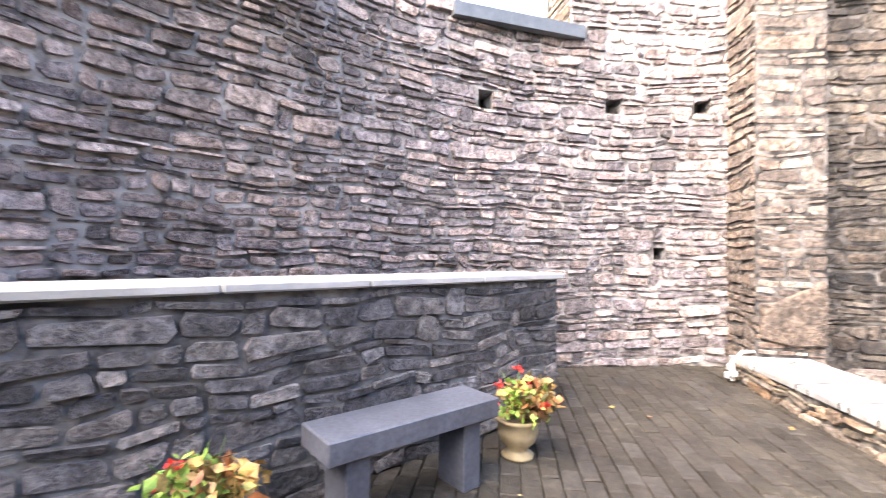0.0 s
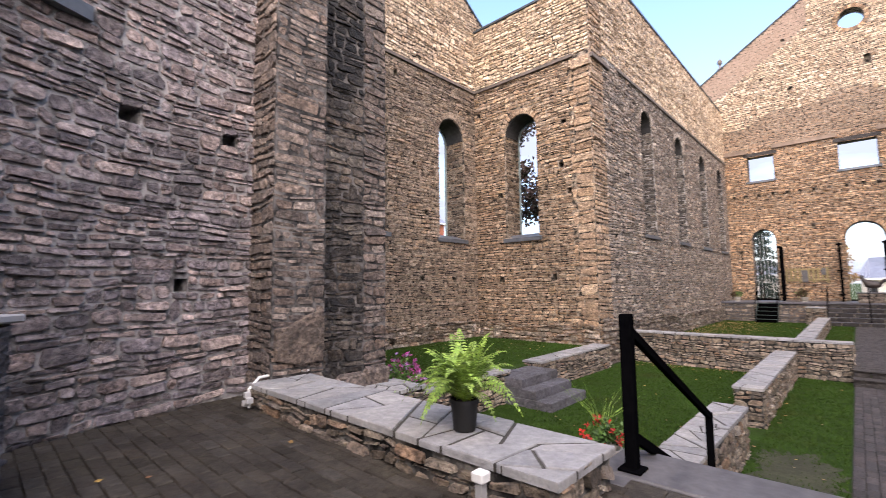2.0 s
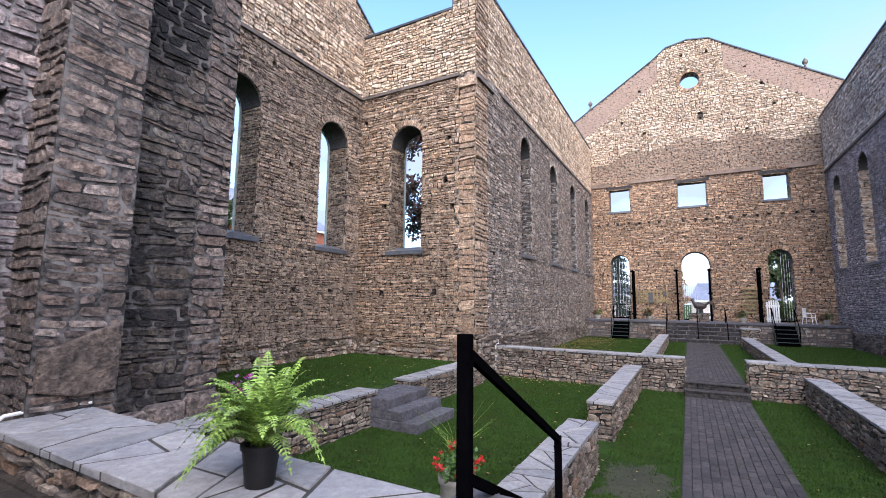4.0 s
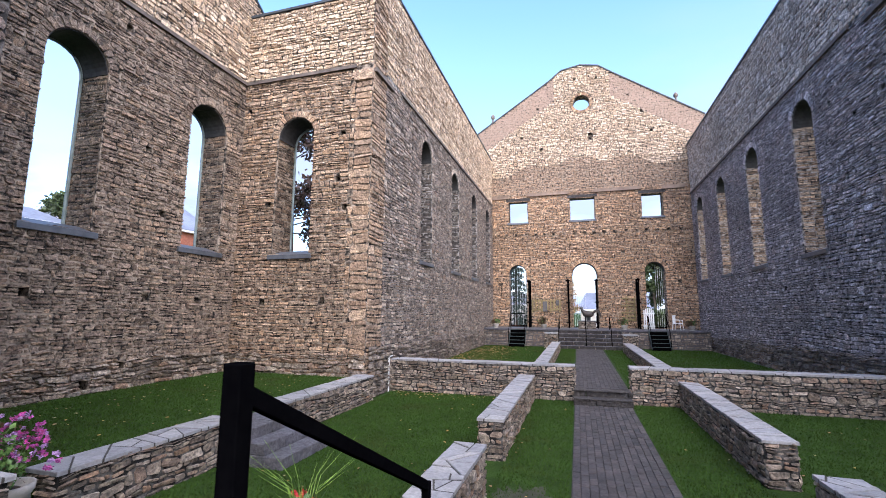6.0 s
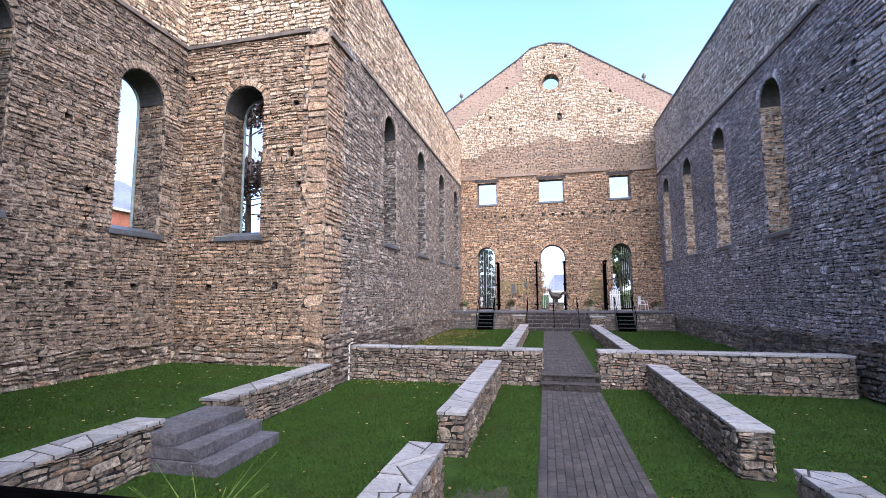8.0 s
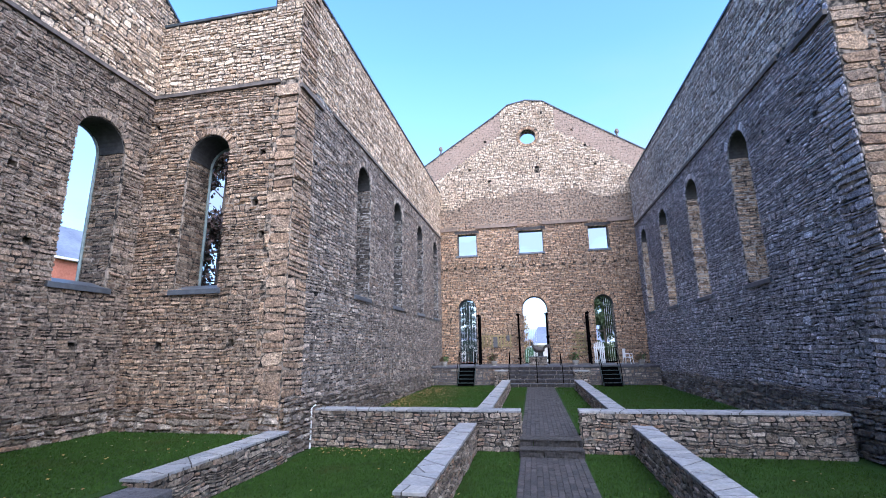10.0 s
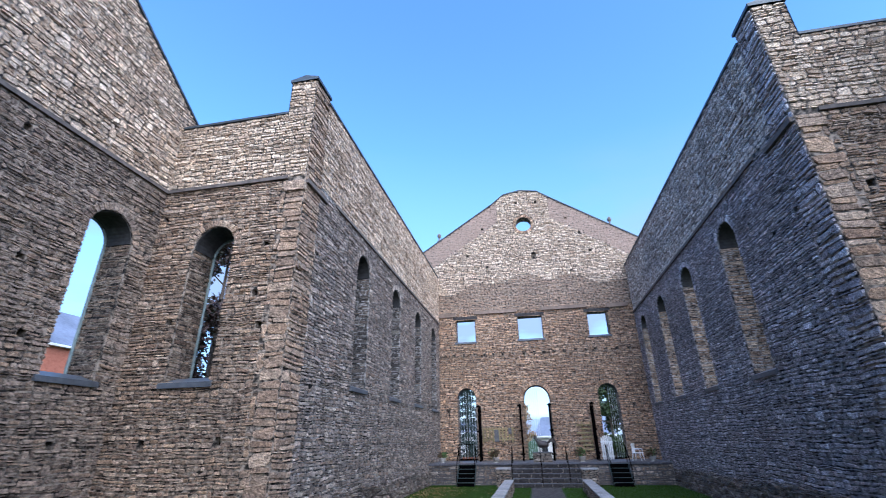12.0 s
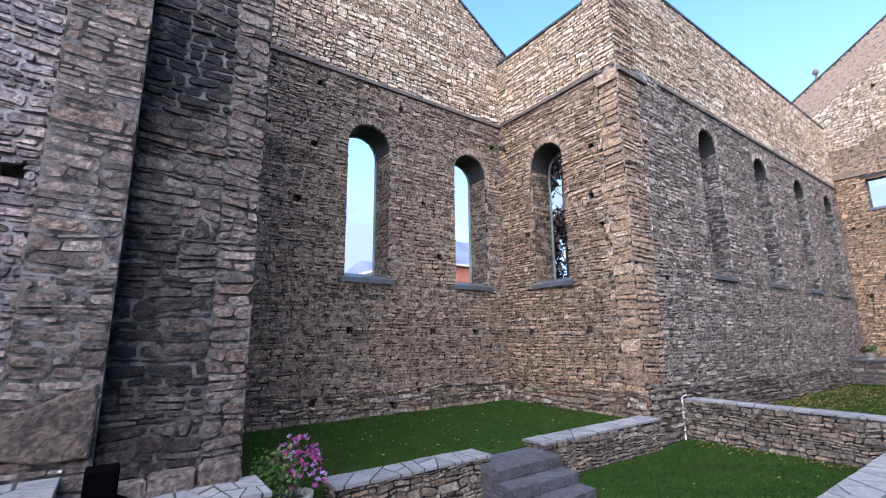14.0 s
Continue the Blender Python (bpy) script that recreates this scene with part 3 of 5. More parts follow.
NX, TX, TY0, TY1, FY = 6.95, 12.1, 2.27, 12.35, 34.0
TH = 1.05

for side in (-1, 1):
    s = "left" if side < 0 else "right"
    rs = 0 if side < 0 else 200
    # transept end wall, with its gable; u runs along +y
    P = flat_map((side * TX, TY0 - 0.8, 0), (0, 1, 0), (-side, 0, 0))
    y = lambda v: v - TY0 + 0.8
    ops = [opening(y(6.06), y(7.5), 3.12, 8.0), opening(y(10.08), y(11.55), 3.12, 7.95), opening(y(6.35), y(7.35), 14.1, 15.1, "round")]
    ops += [hole(y(a), b) for a, b in ((8.6, -0.2), (5.28, -0.3), (5.11, 8.9), (7.9, 8.86), (10.87, 1.52), (3.68, 7.3), (6.28, 1.6), (4.6, 5.2), (8.8, 5.7), (9.1, 1.55), (5.0, 6.9), (9.4, 4.0), (3.4, 1.6), (11.9, 8.5))]
    if side < 0:
        ops += [opening(y(7.55), y(7.85), -0.75, -0.35, "rect", 0.32)]
    top = [(0, 12.35), (y(7.2), 16.4), (y(12.35) + 1.05, 12.4)]
    stone_wall(f"wall_transept_{s}", "grey-brown rubble transept wall with arched windows and a pale gable", P, top, -1.5, ops, TH, M_MIXED if side < 0 else M_WARM, M_MORTAR, 11 + rs, STR, M_PALE)
    ledge("string_course", P, 0.8, y(12.35), STR, STR + 0.12, -0.05, 0.09, M_STRING, None).parent = bpy.data.objects[f"wall_transept_{s}"]
    rubble("footing_stones", flat_map((side * (TX - 0.05), TY0, 0), (0, 1, 0), (-side, 0, 0)), [(0, 0.05), (TY1 - TY0, -0.1)], -0.95, [hole(a - TY0, b) for a, b in ((8.6, -0.2), (5.28, -0.3), (7.7, -0.55))], M_FOOT, bpy.data.objects[f"wall_transept_{s}"], 1.1, 95 + rs, 0.05, warp=1.9)
    NX = 6.95 if side < 0 else 7.3
    # transept wall that faces the choir, from the nave corner outwards
    P = flat_map((side * NX, TY1, 0), (side, 0, 0), (0, -1, 0))
    L = TX - NX
    c = 9.85 - NX
    ops = [opening(c - 0.72, c + 0.72, 3.1, 7.95)] + [hole(a, b) for a, b in ((1.05, 7.14), (1.2, 5.6), (3.9, 4.9), (1.6, 1.55), (3.9, 1.5), (4.9, 8.4), (0.9, 4.6))]
    top = [(0, 13.55), (0.93, 13.55), (0.9301, 12.15), (L - 0.001, 12.15)]
    stone_wall(f"wall_transept_{s}_far", "warm brown rubble wall with one arched window", P, top, -1.5, ops, TH, M_WARM, M_MORTAR, 23 + rs, STR, M_PALE, skip=lambda u, v: u < 0.62 + 0.16 * ((v * 3.1) % 1.0 > 0.5))
    w = bpy.data.objects[f"wall_transept_{s}_far"]
    rubble("quoin_stones", P, [(0, STR), (0.8, STR)], -1.42, [], M_QUOIN if side < 0 else M_WARM, w, 1.5, 83 + rs, 0.03, course=(0.12, 0.2), length=(0.28, 0.5), skip=lambda u, v: u > 0.62 + 0.16 * ((v * 3.1) % 1.0 > 0.5), joint=0.008)
    ledge("impost", P, -0.04, 0.66, 8.95, 9.2, -0.05, 0.09, M_QUOIN, w)
    ledge("string_course", P, 0.6, L, STR, STR + 0.12, -0.05, 0.09, M_STRING, w)
    rubble("footing_stones", flat_map((side * NX, TY1 - 0.05, 0), (side, 0, 0), (0, -1, 0)), [(0, -0.1), (L, -0.15)], -0.95, [], M_FOOT, w, 1.1, 97 + rs, 0.05, warp=1.9)
    # nave side wall; u runs along +y from the crossing
    P = flat_map((side * NX, TY1, 0), (0, 1, 0), (-side, 0, 0))
    y2 = lambda v: v - TY1
    ops = [opening(y2(a - 0.75), y2(a + 0.75), 3.35, 8.85) for a in (17.95, 22.8, 27.5, 32.0)]
    ops += [hole(y2(a), b, 0.17, 0.17) for a, b in ((13.6, 7.2), (14.9, 7.0), (14.0, 3.0), (15.6, 5.4), (20.2, 5.5), (25, 5.5), (13.3, 1.2), (16.1, 7.9), (20.5, 2.2), (25.2, 2.2), (30, 2.2))]
    CZ = 13.3 if side < 0 else 13.15
    top = [(1.0501, CZ), (y2(FY), CZ)]
    stone_wall(f"wall_nave_{s}", "long grey rubble nave wall with tall arched windows", P, top, -1.5, ops, TH, M_NAVE if side < 0 else M_SKYLIT, M_MORTAR_G, 37 + rs, STR + 0.15, M_PALE if side < 0 else M_PALE_SKYLIT, jamb=M_JAMB_DARK if side < 0 else M_JAMB)
    w = bpy.data.objects[f"wall_nave_{s}"]
    rubble("corner_stones", P, [(0.0, 13.5), (1.07, 13.5)], -1.42, [], M_QUOIN if side < 0 else M_SKYLIT, w, 1.3, 77 + rs, length=(0.3, 0.5))
    ledge("string_course", P, 2.3, y2(FY), STR + 0.1, STR + 0.22, -0.05, 0.09, M_STRING, w)
    ledge("bracket", P, 0.03, 1.55, 9.24, 9.38, -0.05, 0.12, M_STRING, w)
    vs = P([-0.08, 1.12, 1.12, -0.08, -0.08, 1.12, 1.12, -0.08, -0.04, 1.08], [13.55] * 4 + [13.66] * 4 + [13.84, 13.84], [0.07, 0.07, -1.0, -1.0] * 2 + [-0.46, -0.46])
    mesh_object("pier_cap", vs, [(0, 3, 2, 1), (0, 1, 5, 4), (1, 2, 6, 5), (2, 3, 7, 6), (3, 0, 4, 7), (4, 5, 9, 8), (6, 7, 8, 9), (5, 6, 9), (7, 4, 8)], M_COPING, w)
    # nave foundation offset along the wall
    rubble("footing_stones", flat_map((side * (NX - 0.12), TY1 + 0.02, 0), (0, 1, 0), (-side, 0, 0)), [(0, 0.1), (y2(FY) - 3, -0.2)], -1.42, [], M_GREY, w, 1.1, 91 + rs, 0.06)

NX = 6.95
# facade
P = flat_map((-8.6, FY, 0), (1, 0, 0), (0, -1, 0))
fx = lambda v: v + 8.6
DOORS = ((-5.0, 0.65), (-0.1, 0.88), (4.65, 0.65))
ops = [opening(fx(c - w), fx(c + w), 0.1, 4.85 if w > 0.7 else 4.8, ring=0.3) for c, w in DOORS]
ops += [opening(fx(a), fx(b), 8.08, 9.82, "rect") for a, b in ((-5.62, -4.15), (-0.97, 0.82), (4.05, 5.45))]
ops += [opening(fx(-0.47), fx(0.77), 16.78, 18.02, "round"), opening(fx(0.55), fx(0.85), 14.3, 14.9, "rect", 0.3)]
ops += [hole(fx(a), b, 0.2, 0.2) for a, b in ((-2.8, 5.6), (2.6, 5.6), (-4.5, 15.0), (5.0, 14.6), (-3.0, 13.9), (3.4, 13.2), (-0.3, 19.4), (1.3, 19.3), (-3.2, 17.3), (3.5, 17.6), (4.4, 16.2), (-6.3, 3.3), (6.2, 3.4), (2.2, 4.9), (-2.4, 4.8))]
ops += [hole(fx(-6.5 + 0.72 * k + 0.07 * math.sin(5 * k)), 7.12 + 0.05 * math.sin(3 * k), 0.19, 0.2) for k in range(19)]
GABLE = [(0, 15.35), (fx(-2.3), 19.45), (fx(-1.3), 20.25), (fx(0.15), 20.5), (fx(1.5), 20.25), (fx(2.6), 19.45), (17.2, 15.35)]
facade = stone_wall("wall_facade", "warm rubble church front with doors, windows and a gable", P, GABLE, -1.5, ops, 0.8, M_FRONT, M_MORTAR, 5, 10.3, None, sills=False, upto=10.3)


def slope_at(u):
    return np.interp(u, [g[0] for g in GABLE], [g[1] for g in GABLE])


def plastered(u, v):
    return (v > slope_at(u) - 1.9) & (np.abs(u - fx(0.15)) > 2.1)


def banded(u, v):
    return v < 12.15 + 0.75 * np.cos((u - fx(0.2)) / 3.6) + 0.25 * np.sin(u * 1.7)


rubble("band_stones", P, GABLE, 10.3, ops, M_BROWN, facade, 1.0, 105, 0.018, skip=lambda u, v: plastered(u, v) | ~banded(u, v))
rubble("gable_stones", P, GABLE, 10.3, ops, M_PALE, facade, 1.0, 107, 0.03, course=(0.07, 0.17), length=(0.1, 0.3), skip=lambda u, v: plastered(u, v) | banded(u, v))
rubble("plaster_stones", P, GABLE, 10.3, ops, M_RENDER, facade, 1.0, 109, 0.006, course=(0.1, 0.2), skip=lambda u, v: ~plastered(u, v) | banded(u, v), joint=0.001)
ledge("string_course", P, fx(-6.95), fx(-5.6), 10.05, 10.35, -0.05, 0.14, M_LEDGE, facade)
ledge("string_course", P, fx(-4.2), fx(-0.97), 10.15, 10.4, -0.05, 0.14, M_LEDGE, facade)
ledge("string_course", P, fx(0.8), fx(4.05), 10.15, 10.4, -0.05, 0.14, M_LEDGE, facade)
ledge("string_course", P, fx(5.45), fx(6.95), 10.05, 10.35, -0.05, 0.14, M_LEDGE, facade)
for a, b in ((-5.62, -4.15), (-0.97, 0.82), (4.05, 5.45)):
    ledge("lintel", P, fx(a) - 0.2, fx(b) + 0.2, 9.82, 10.05, -0.3, 0.05, M_STEP_DARK, facade)
    ledge("window_sill", P, fx(a) - 0.1, fx(b) + 0.1, 7.97, 8.1, -0.5, 0.1, M_LEAD, facade)

# apse round the choir
AC, AR = (0.0, 0.4), 6.0
P = arc_map(AC[0], AC[1], AR)
LA = math.pi * AR
ops = [opening(1.98, 3.35, 3.9, 8.0), hole(0.4, 3.05), hole(1.46, 3.03), hole(3.03, 2.95), hole(0.9, 1.3, 0.14, 0.14)]
# Unseen back of the apse kept low so that sky light reaches the choir
apse = stone_wall("wall_apse", "curved apse wall of grey and purple rubble stones", P, [(0, 8.9), (4.2, 8.9), (4.8, 3.7), (LA - 3, 3.3), (LA, 3.3)], -0.02, ops, 0.75, M_APSE, M_MORTAR_A, 61, step=0.35, course=(0.045, 0.135), length=(0.09, 0.3), pick=lambda u, v: (u < 3.0) & (v < 1.9), mat1=M_APSE1, joint=0.010)

# piers where the choir opens into the transepts, and the transepts' choir-side walls
for side in (-1, 1):
    s = "left" if side < 0 else "right"
    pier = tagged(solid_wall(f"wall_pier_{s}", flat_map((side * 5.85, 0.4, 0), (0, 1, 0), (-side, 0, 0)), [(0, 13.4), (1.87, 13.4)], -1.5, [], 0.8, M_MORTAR_W), "tall rubble pier between choir and transept", "stone pier", "", "structure")
    # pilaster block
    bm = bmesh.new()
    x0, x1 = sorted((side * 5.42, side * 6.0))
    box(bm, x0, 0.28, -0.02, x1, 0.95, 13.4)
    part("pilaster", bm, M_MORTAR_W, pier)
    rubble("stones", flat_map((side * 5.42, 0.28, 0), (0, 1, 0), (-side, 0, 0)), [(0, 13.4), (0.67, 13.4)], 5.0 if side < 0 else 0.0, [], M_PIER, pier, 1.0, 301 + side, 0.025, course=(0.06, 0.17), length=(0.12, 0.38), warp=1.2, joint=0.011)
    rubble("stones", flat_map((side * 6.0, 0.28, 0), (-side, 0, 0), (0, -1, 0)), [(0, 13.4), (0.58, 13.4)], 0.0, [], M_PIER, pier, 1.0, 311 + side, 0.025, course=(0.06, 0.17), length=(0.09, 0.28), warp=1.2, joint=0.011)
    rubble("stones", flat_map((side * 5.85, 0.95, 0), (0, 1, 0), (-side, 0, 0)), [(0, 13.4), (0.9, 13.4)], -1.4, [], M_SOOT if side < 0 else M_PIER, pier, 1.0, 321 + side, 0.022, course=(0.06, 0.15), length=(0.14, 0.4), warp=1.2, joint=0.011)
    rubble("stones", flat_map((side * 5.85, 1.85, 0), (0, 1, 0), (-side, 0, 0)), [(0, 13.4), (0.42, 13.4)], -1.4, [], M_PIER, pier, 1.0, 331 + side, 0.022, course=(0.06, 0.17), length=(0.12, 0.36), warp=1.6, joint=0.011)
    P = flat_map((side * 5.9, TY0, 0), (side, 0, 0), (0, 1, 0))
    # Unseen right wall is cut far lower than the left to let light in
    stone_wall(f"wall_transept_{s}_near", "rubble transept wall beside the choir", P, [(0, 11.6), (TX - 5.9 + 0.7, 11.6)] if side < 0 else [(0, 3.5), (TX - 5.9 + 0.7, 3.5)], -1.5, [], 0.75, M_GREY, M_MORTAR, 341 + side, edge=4)


# ---- ground, terrace, paths and low walls ----
def rough_box(bm, x0, y0, z0, x1, y1, z1, r, bevel=0.02, j=0.006):
    """A hewn block with worn, uneven edges."""
    n = len(bm.verts)
    box(bm, x0, y0, z0, x1, y1, z1, bevel)
    bm.verts.ensure_lookup_table()
    for v in bm.verts[n:]:
        v.co += Vector((r.gauss(0, j), r.gauss(0, j), r.gauss(0, j)))


def sheet(name, x0, y0, x1, y1, z, mat, label, category, thick=0.5, parent=None):
    bm = bmesh.new()
    box(bm, x0, y0, z - thick, x1, y1, z)
    return tagged(part(name, bm, mat, parent), label, category, "", "structure")


bm = bmesh.new()
bmesh.ops.create_circle(bm, cap_ends=True, radius=900, segments=64, matrix=Matrix.Translation((0, 0, -1.42)))
ground = tagged(part("ground", bm, M_GRASS_SOIL, None), "wide lawn of short green grass", "lawn", "", "structure")
sheet("ground_upper", -NX, 14.6, NX, 31.0, -1.05, M_GRASS_SOIL, "raised green lawn in the nave", "lawn")
sheet("ground_transept_left", -TX, TY0, -7.0, TY1, -0.8, M_GRASS_SOIL, "raised green lawn in the transept", "lawn")
sheet("ground_transept_right", 7.0, TY0, TX, TY1, -0.8, M_GRASS_SOIL, "raised green lawn in the transept", "lawn")


def quad_pieces(name, cells, z, h, mat, parent, seed=1, joint=0.0035, kind="stuff"):
    """Pavers: cells of (x0, y0, x1, y1) as low blocks with bevelled tops, joined."""
    rng = np.random.default_rng(seed)
    c = np.array(cells, float)
    n = len(c)
    x0, y0, x1, y1 = (c[:, 0] + joint, c[:, 1] + joint, c[:, 2] - joint, c[:, 3] - joint)
    j = rng.normal(0, 0.0025, (n, 8))
    b = 0.008
    zz = z + rng.normal(0, 0.0025, n)
    low = np.stack([np.stack([x0 + j[:, 0], y0 + j[:, 1], zz - h], 1), np.stack([x1 + j[:, 2], y0 + j[:, 3], zz - h], 1), np.stack([x1 + j[:, 4], y1 + j[:, 5], zz - h], 1), np.stack([x0 + j[:, 6], y1 + j[:, 7], zz - h], 1)], 1)
    mid = low.copy()
    mid[:, :, 2] += h - b
    up = mid.copy()
    cen = up.mean(1, keepdims=True)
    up[:, :, :2] = cen[:, :, :2] + (up[:, :, :2] - cen[:, :, :2]) * 0.92
    up[:, :, 2] += b + rng.normal(0, 0.0012, (n, 4))
    verts = np.concatenate([low, mid, up], 1).reshape(-1, 3)
    base = np.arange(n)[:, None] * 12
    faces = [tuple(f) for f in (base + np.array([8, 9, 10, 11])).tolist()]
    for i in range(4):
        k = (i + 1) % 4
        faces += [tuple(f) for f in (base + np.array([i, k, k + 4, i + 4])).tolist()]
        faces += [tuple(f) for f in (base + np.array([i + 4, k + 4, k + 8, i + 8])).tolist()]
    return tagged(mesh_object(name, verts, faces, mat, parent), kind=kind)


def bond(x0, y0, x1, y1, w, l, along="y"):
    """Running bond: rows w wide of bricks l long."""
    cells = []
    a0, a1, b0, b1 = (x0, x1, y0, y1) if along == "y" else (y0, y1, x0, x1)
    n = max(1, round((a1 - a0) / w))
    w = (a1 - a0) / n
    for i in range(n):
        b = b0 - (l / 2 if i % 2 else 0)
        while b < b1:
            p, q = max(b, b0), min(b + l, b1)
            if q - p > 0.03:
                cells.append((a0 + i * w, p, a0 + (i + 1) * w, q) if along == "y" else (p, a0 + i * w, q, a0 + (i + 1) * w))
            b += l
    return cells


# choir terrace
terrace = sheet("floor_terrace", -6.4, -6.2, 6.4, 0.75, -0.03, M_JOINT, "choir floor of weathered grey-brown pavers", "paving", 1.5)
sheet("floor_landing", -1.78, 0.75, 1.78, 1.45, -0.032, M_JOINT, "paved landing above the steps", "paving", 1.4)
cells = [c for c in bond(-6.1, -5.9, 6.1, 0.78, 0.115, 0.225, "x") if math.hypot((c[0] + c[2]) / 2, (c[1] + c[3]) / 2 - 0.4) < 6.05 or c[1] > 0.3]
near = [c for c in cells if -4.9 < c[0] < -2.0 and -2.3 < c[1] < -0.1]
far = [c for c in cells if not (-4.9 < c[0] < -2.0 and -2.3 < c[1] < -0.1)]
quad_pieces("pavers", far, 0.0, 0.05, M_PAVE, terrace, 2)
quad_pieces("landing_pavers", bond(-1.76, 0.78, 1.76, 0.92, 0.14, 0.24, "x"), 0.0, 0.05, M_PAVE, terrace, 3)
PAVER_MESHES = []
for k in range(6):
    tmp = quad_pieces("paver_shape", [(-0.1125, -0.0575, 0.1125, 0.0575)], 0.0, 0.05, M_PAVE1, None, 40 + k)
    PAVER_MESHES.append(tmp.data)
    bpy.data.objects.remove(tmp)
rng = random.Random(4)
for c in near:
    ob = new("paver", rng.choice(PAVER_MESHES))
    ob.parent = terrace
    ob.location = ((c[0] + c[2]) / 2, (c[1] + c[3]) / 2, rng.gauss(0, 0.002))
    ob.scale = ((c[2] - c[0]) / 0.225, (c[3] - c[1]) / 0.115, 1)

# steps from the terrace down to the lawn
N_ST, RISE, TREAD = 8, 1.42 / 8, 0.30
for k in range(N_ST - 1):
    bm = bmesh.new()
    box(bm, -1.72, 1.45 + k * TREAD, -1.42, 1.72, 1.45 + (k + 1) * TREAD + 0.02, -RISE * (k + 1), 0.012)
    part("step", bm, M_SLATE, terrace)
bm = bmesh.new()
box(bm, -1.87, 0.92, -0.03, 1.87, 1.46, 0.012, 0.012)
part("step_edge", bm, M_SLATE, terrace, "grey stone nosing slab")
for s in (-1, 1):
    bm = bmesh.new()
    box(bm, *sorted((s * 1.74, s * 2.0))[:1], 0.78, -1.42, sorted((s * 1.74, s * 2.0))[1], 1.5, 0.0, 0.01)
    part("plinth", bm, M_SLATE, terrace, "grey stone plinth")

# brick path
path = sheet("road_path", -0.83, 3.5, 0.71, 13.35, -1.40, M_JOINT, "straight path of dark grey-brown brick pavers", "path", 0.1)
quad_pieces("pavers", bond(-0.82, 3.5, 0.70, 13.3, 0.127, 0.25, "y"), -1.375, 0.04, M_PATH, path, 5)
path2 = sheet("road_path_upper", -0.83, 14.05, 0.71, 28.6, -1.035, M_JOINT, "upper path of dark grey-brown brick pavers", "path", 0.1)
quad_pieces("pavers", bond(-0.82, 14.05, 0.70, 28.6, 0.127, 0.25, "y"), -1.01, 0.04, M_PATH, path2, 6)
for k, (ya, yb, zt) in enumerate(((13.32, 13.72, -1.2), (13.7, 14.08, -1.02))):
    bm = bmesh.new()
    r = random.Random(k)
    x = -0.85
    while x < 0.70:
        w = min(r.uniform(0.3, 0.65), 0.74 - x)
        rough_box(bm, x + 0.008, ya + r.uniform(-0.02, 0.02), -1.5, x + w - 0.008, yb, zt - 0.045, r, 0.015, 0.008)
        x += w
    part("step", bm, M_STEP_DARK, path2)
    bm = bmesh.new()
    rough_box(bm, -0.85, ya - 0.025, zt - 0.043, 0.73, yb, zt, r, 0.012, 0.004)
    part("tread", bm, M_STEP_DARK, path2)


# ---- low walls with flagstone tops ----
def split_poly(poly, target, r, out):
    area = abs(sum(a[0] * b[1] - b[0] * a[1] for a, b in zip(poly, poly[1:] + poly[:1]))) / 2
    if area < target * r.uniform(0.6, 1.5):
        out.append(poly)
        return
    xs, ys = [p[0] for p in poly], [p[1] for p in poly]
    cx, cy = sum(xs) / len(xs), sum(ys) / len(ys)
    ex, ey = max(xs) - min(xs), max(ys) - min(ys)
    ang = (math.pi / 2 if ex > ey else 0.0) + r.uniform(-0.8, 0.8)
    cx += r.uniform(-0.2, 0.2) * ex
    cy += r.uniform(-0.2, 0.2) * ey
    nx, ny = -math.sin(ang), math.cos(ang)
    a, b = [], []
    for p, q in zip(poly, poly[1:] + poly[:1]):
        dp, dq = (p[0] - cx) * nx + (p[1] - cy) * ny, (q[0] - cx) * nx + (q[1] - cy) * ny
        (a if dp >= 0 else b).append(p)
        if dp * dq < 0:
            t = dp / (dp - dq)
            m = (p[0] + (q[0] - p[0]) * t, p[1] + (q[1] - p[1]) * t)
            a.append(m)
            b.append(m)
    for side in (a, b):
        if len(side) >= 3:
            split_poly(side, target, r, out)


def inset_poly(poly, gap):
    """A convex outline, counter-clockwise, moved inwards by gap on every side."""
    out = []
    n = len(poly)
    for i in range(n):
        a, b, c = (Vector(poly[i - 1]), Vector(poly[i]), Vector(poly[(i + 1) % n]))
        d1, d2 = (b - a).normalized(), (c - b).normalized()
        n1, n2 = Vector((-d1.y, d1.x)), Vector((-d2.y, d2.x))
        s = n1 + n2
        k = gap / max(0.35, 1 + n1.dot(n2))
        out.append(tuple(b + s * k))
    return out


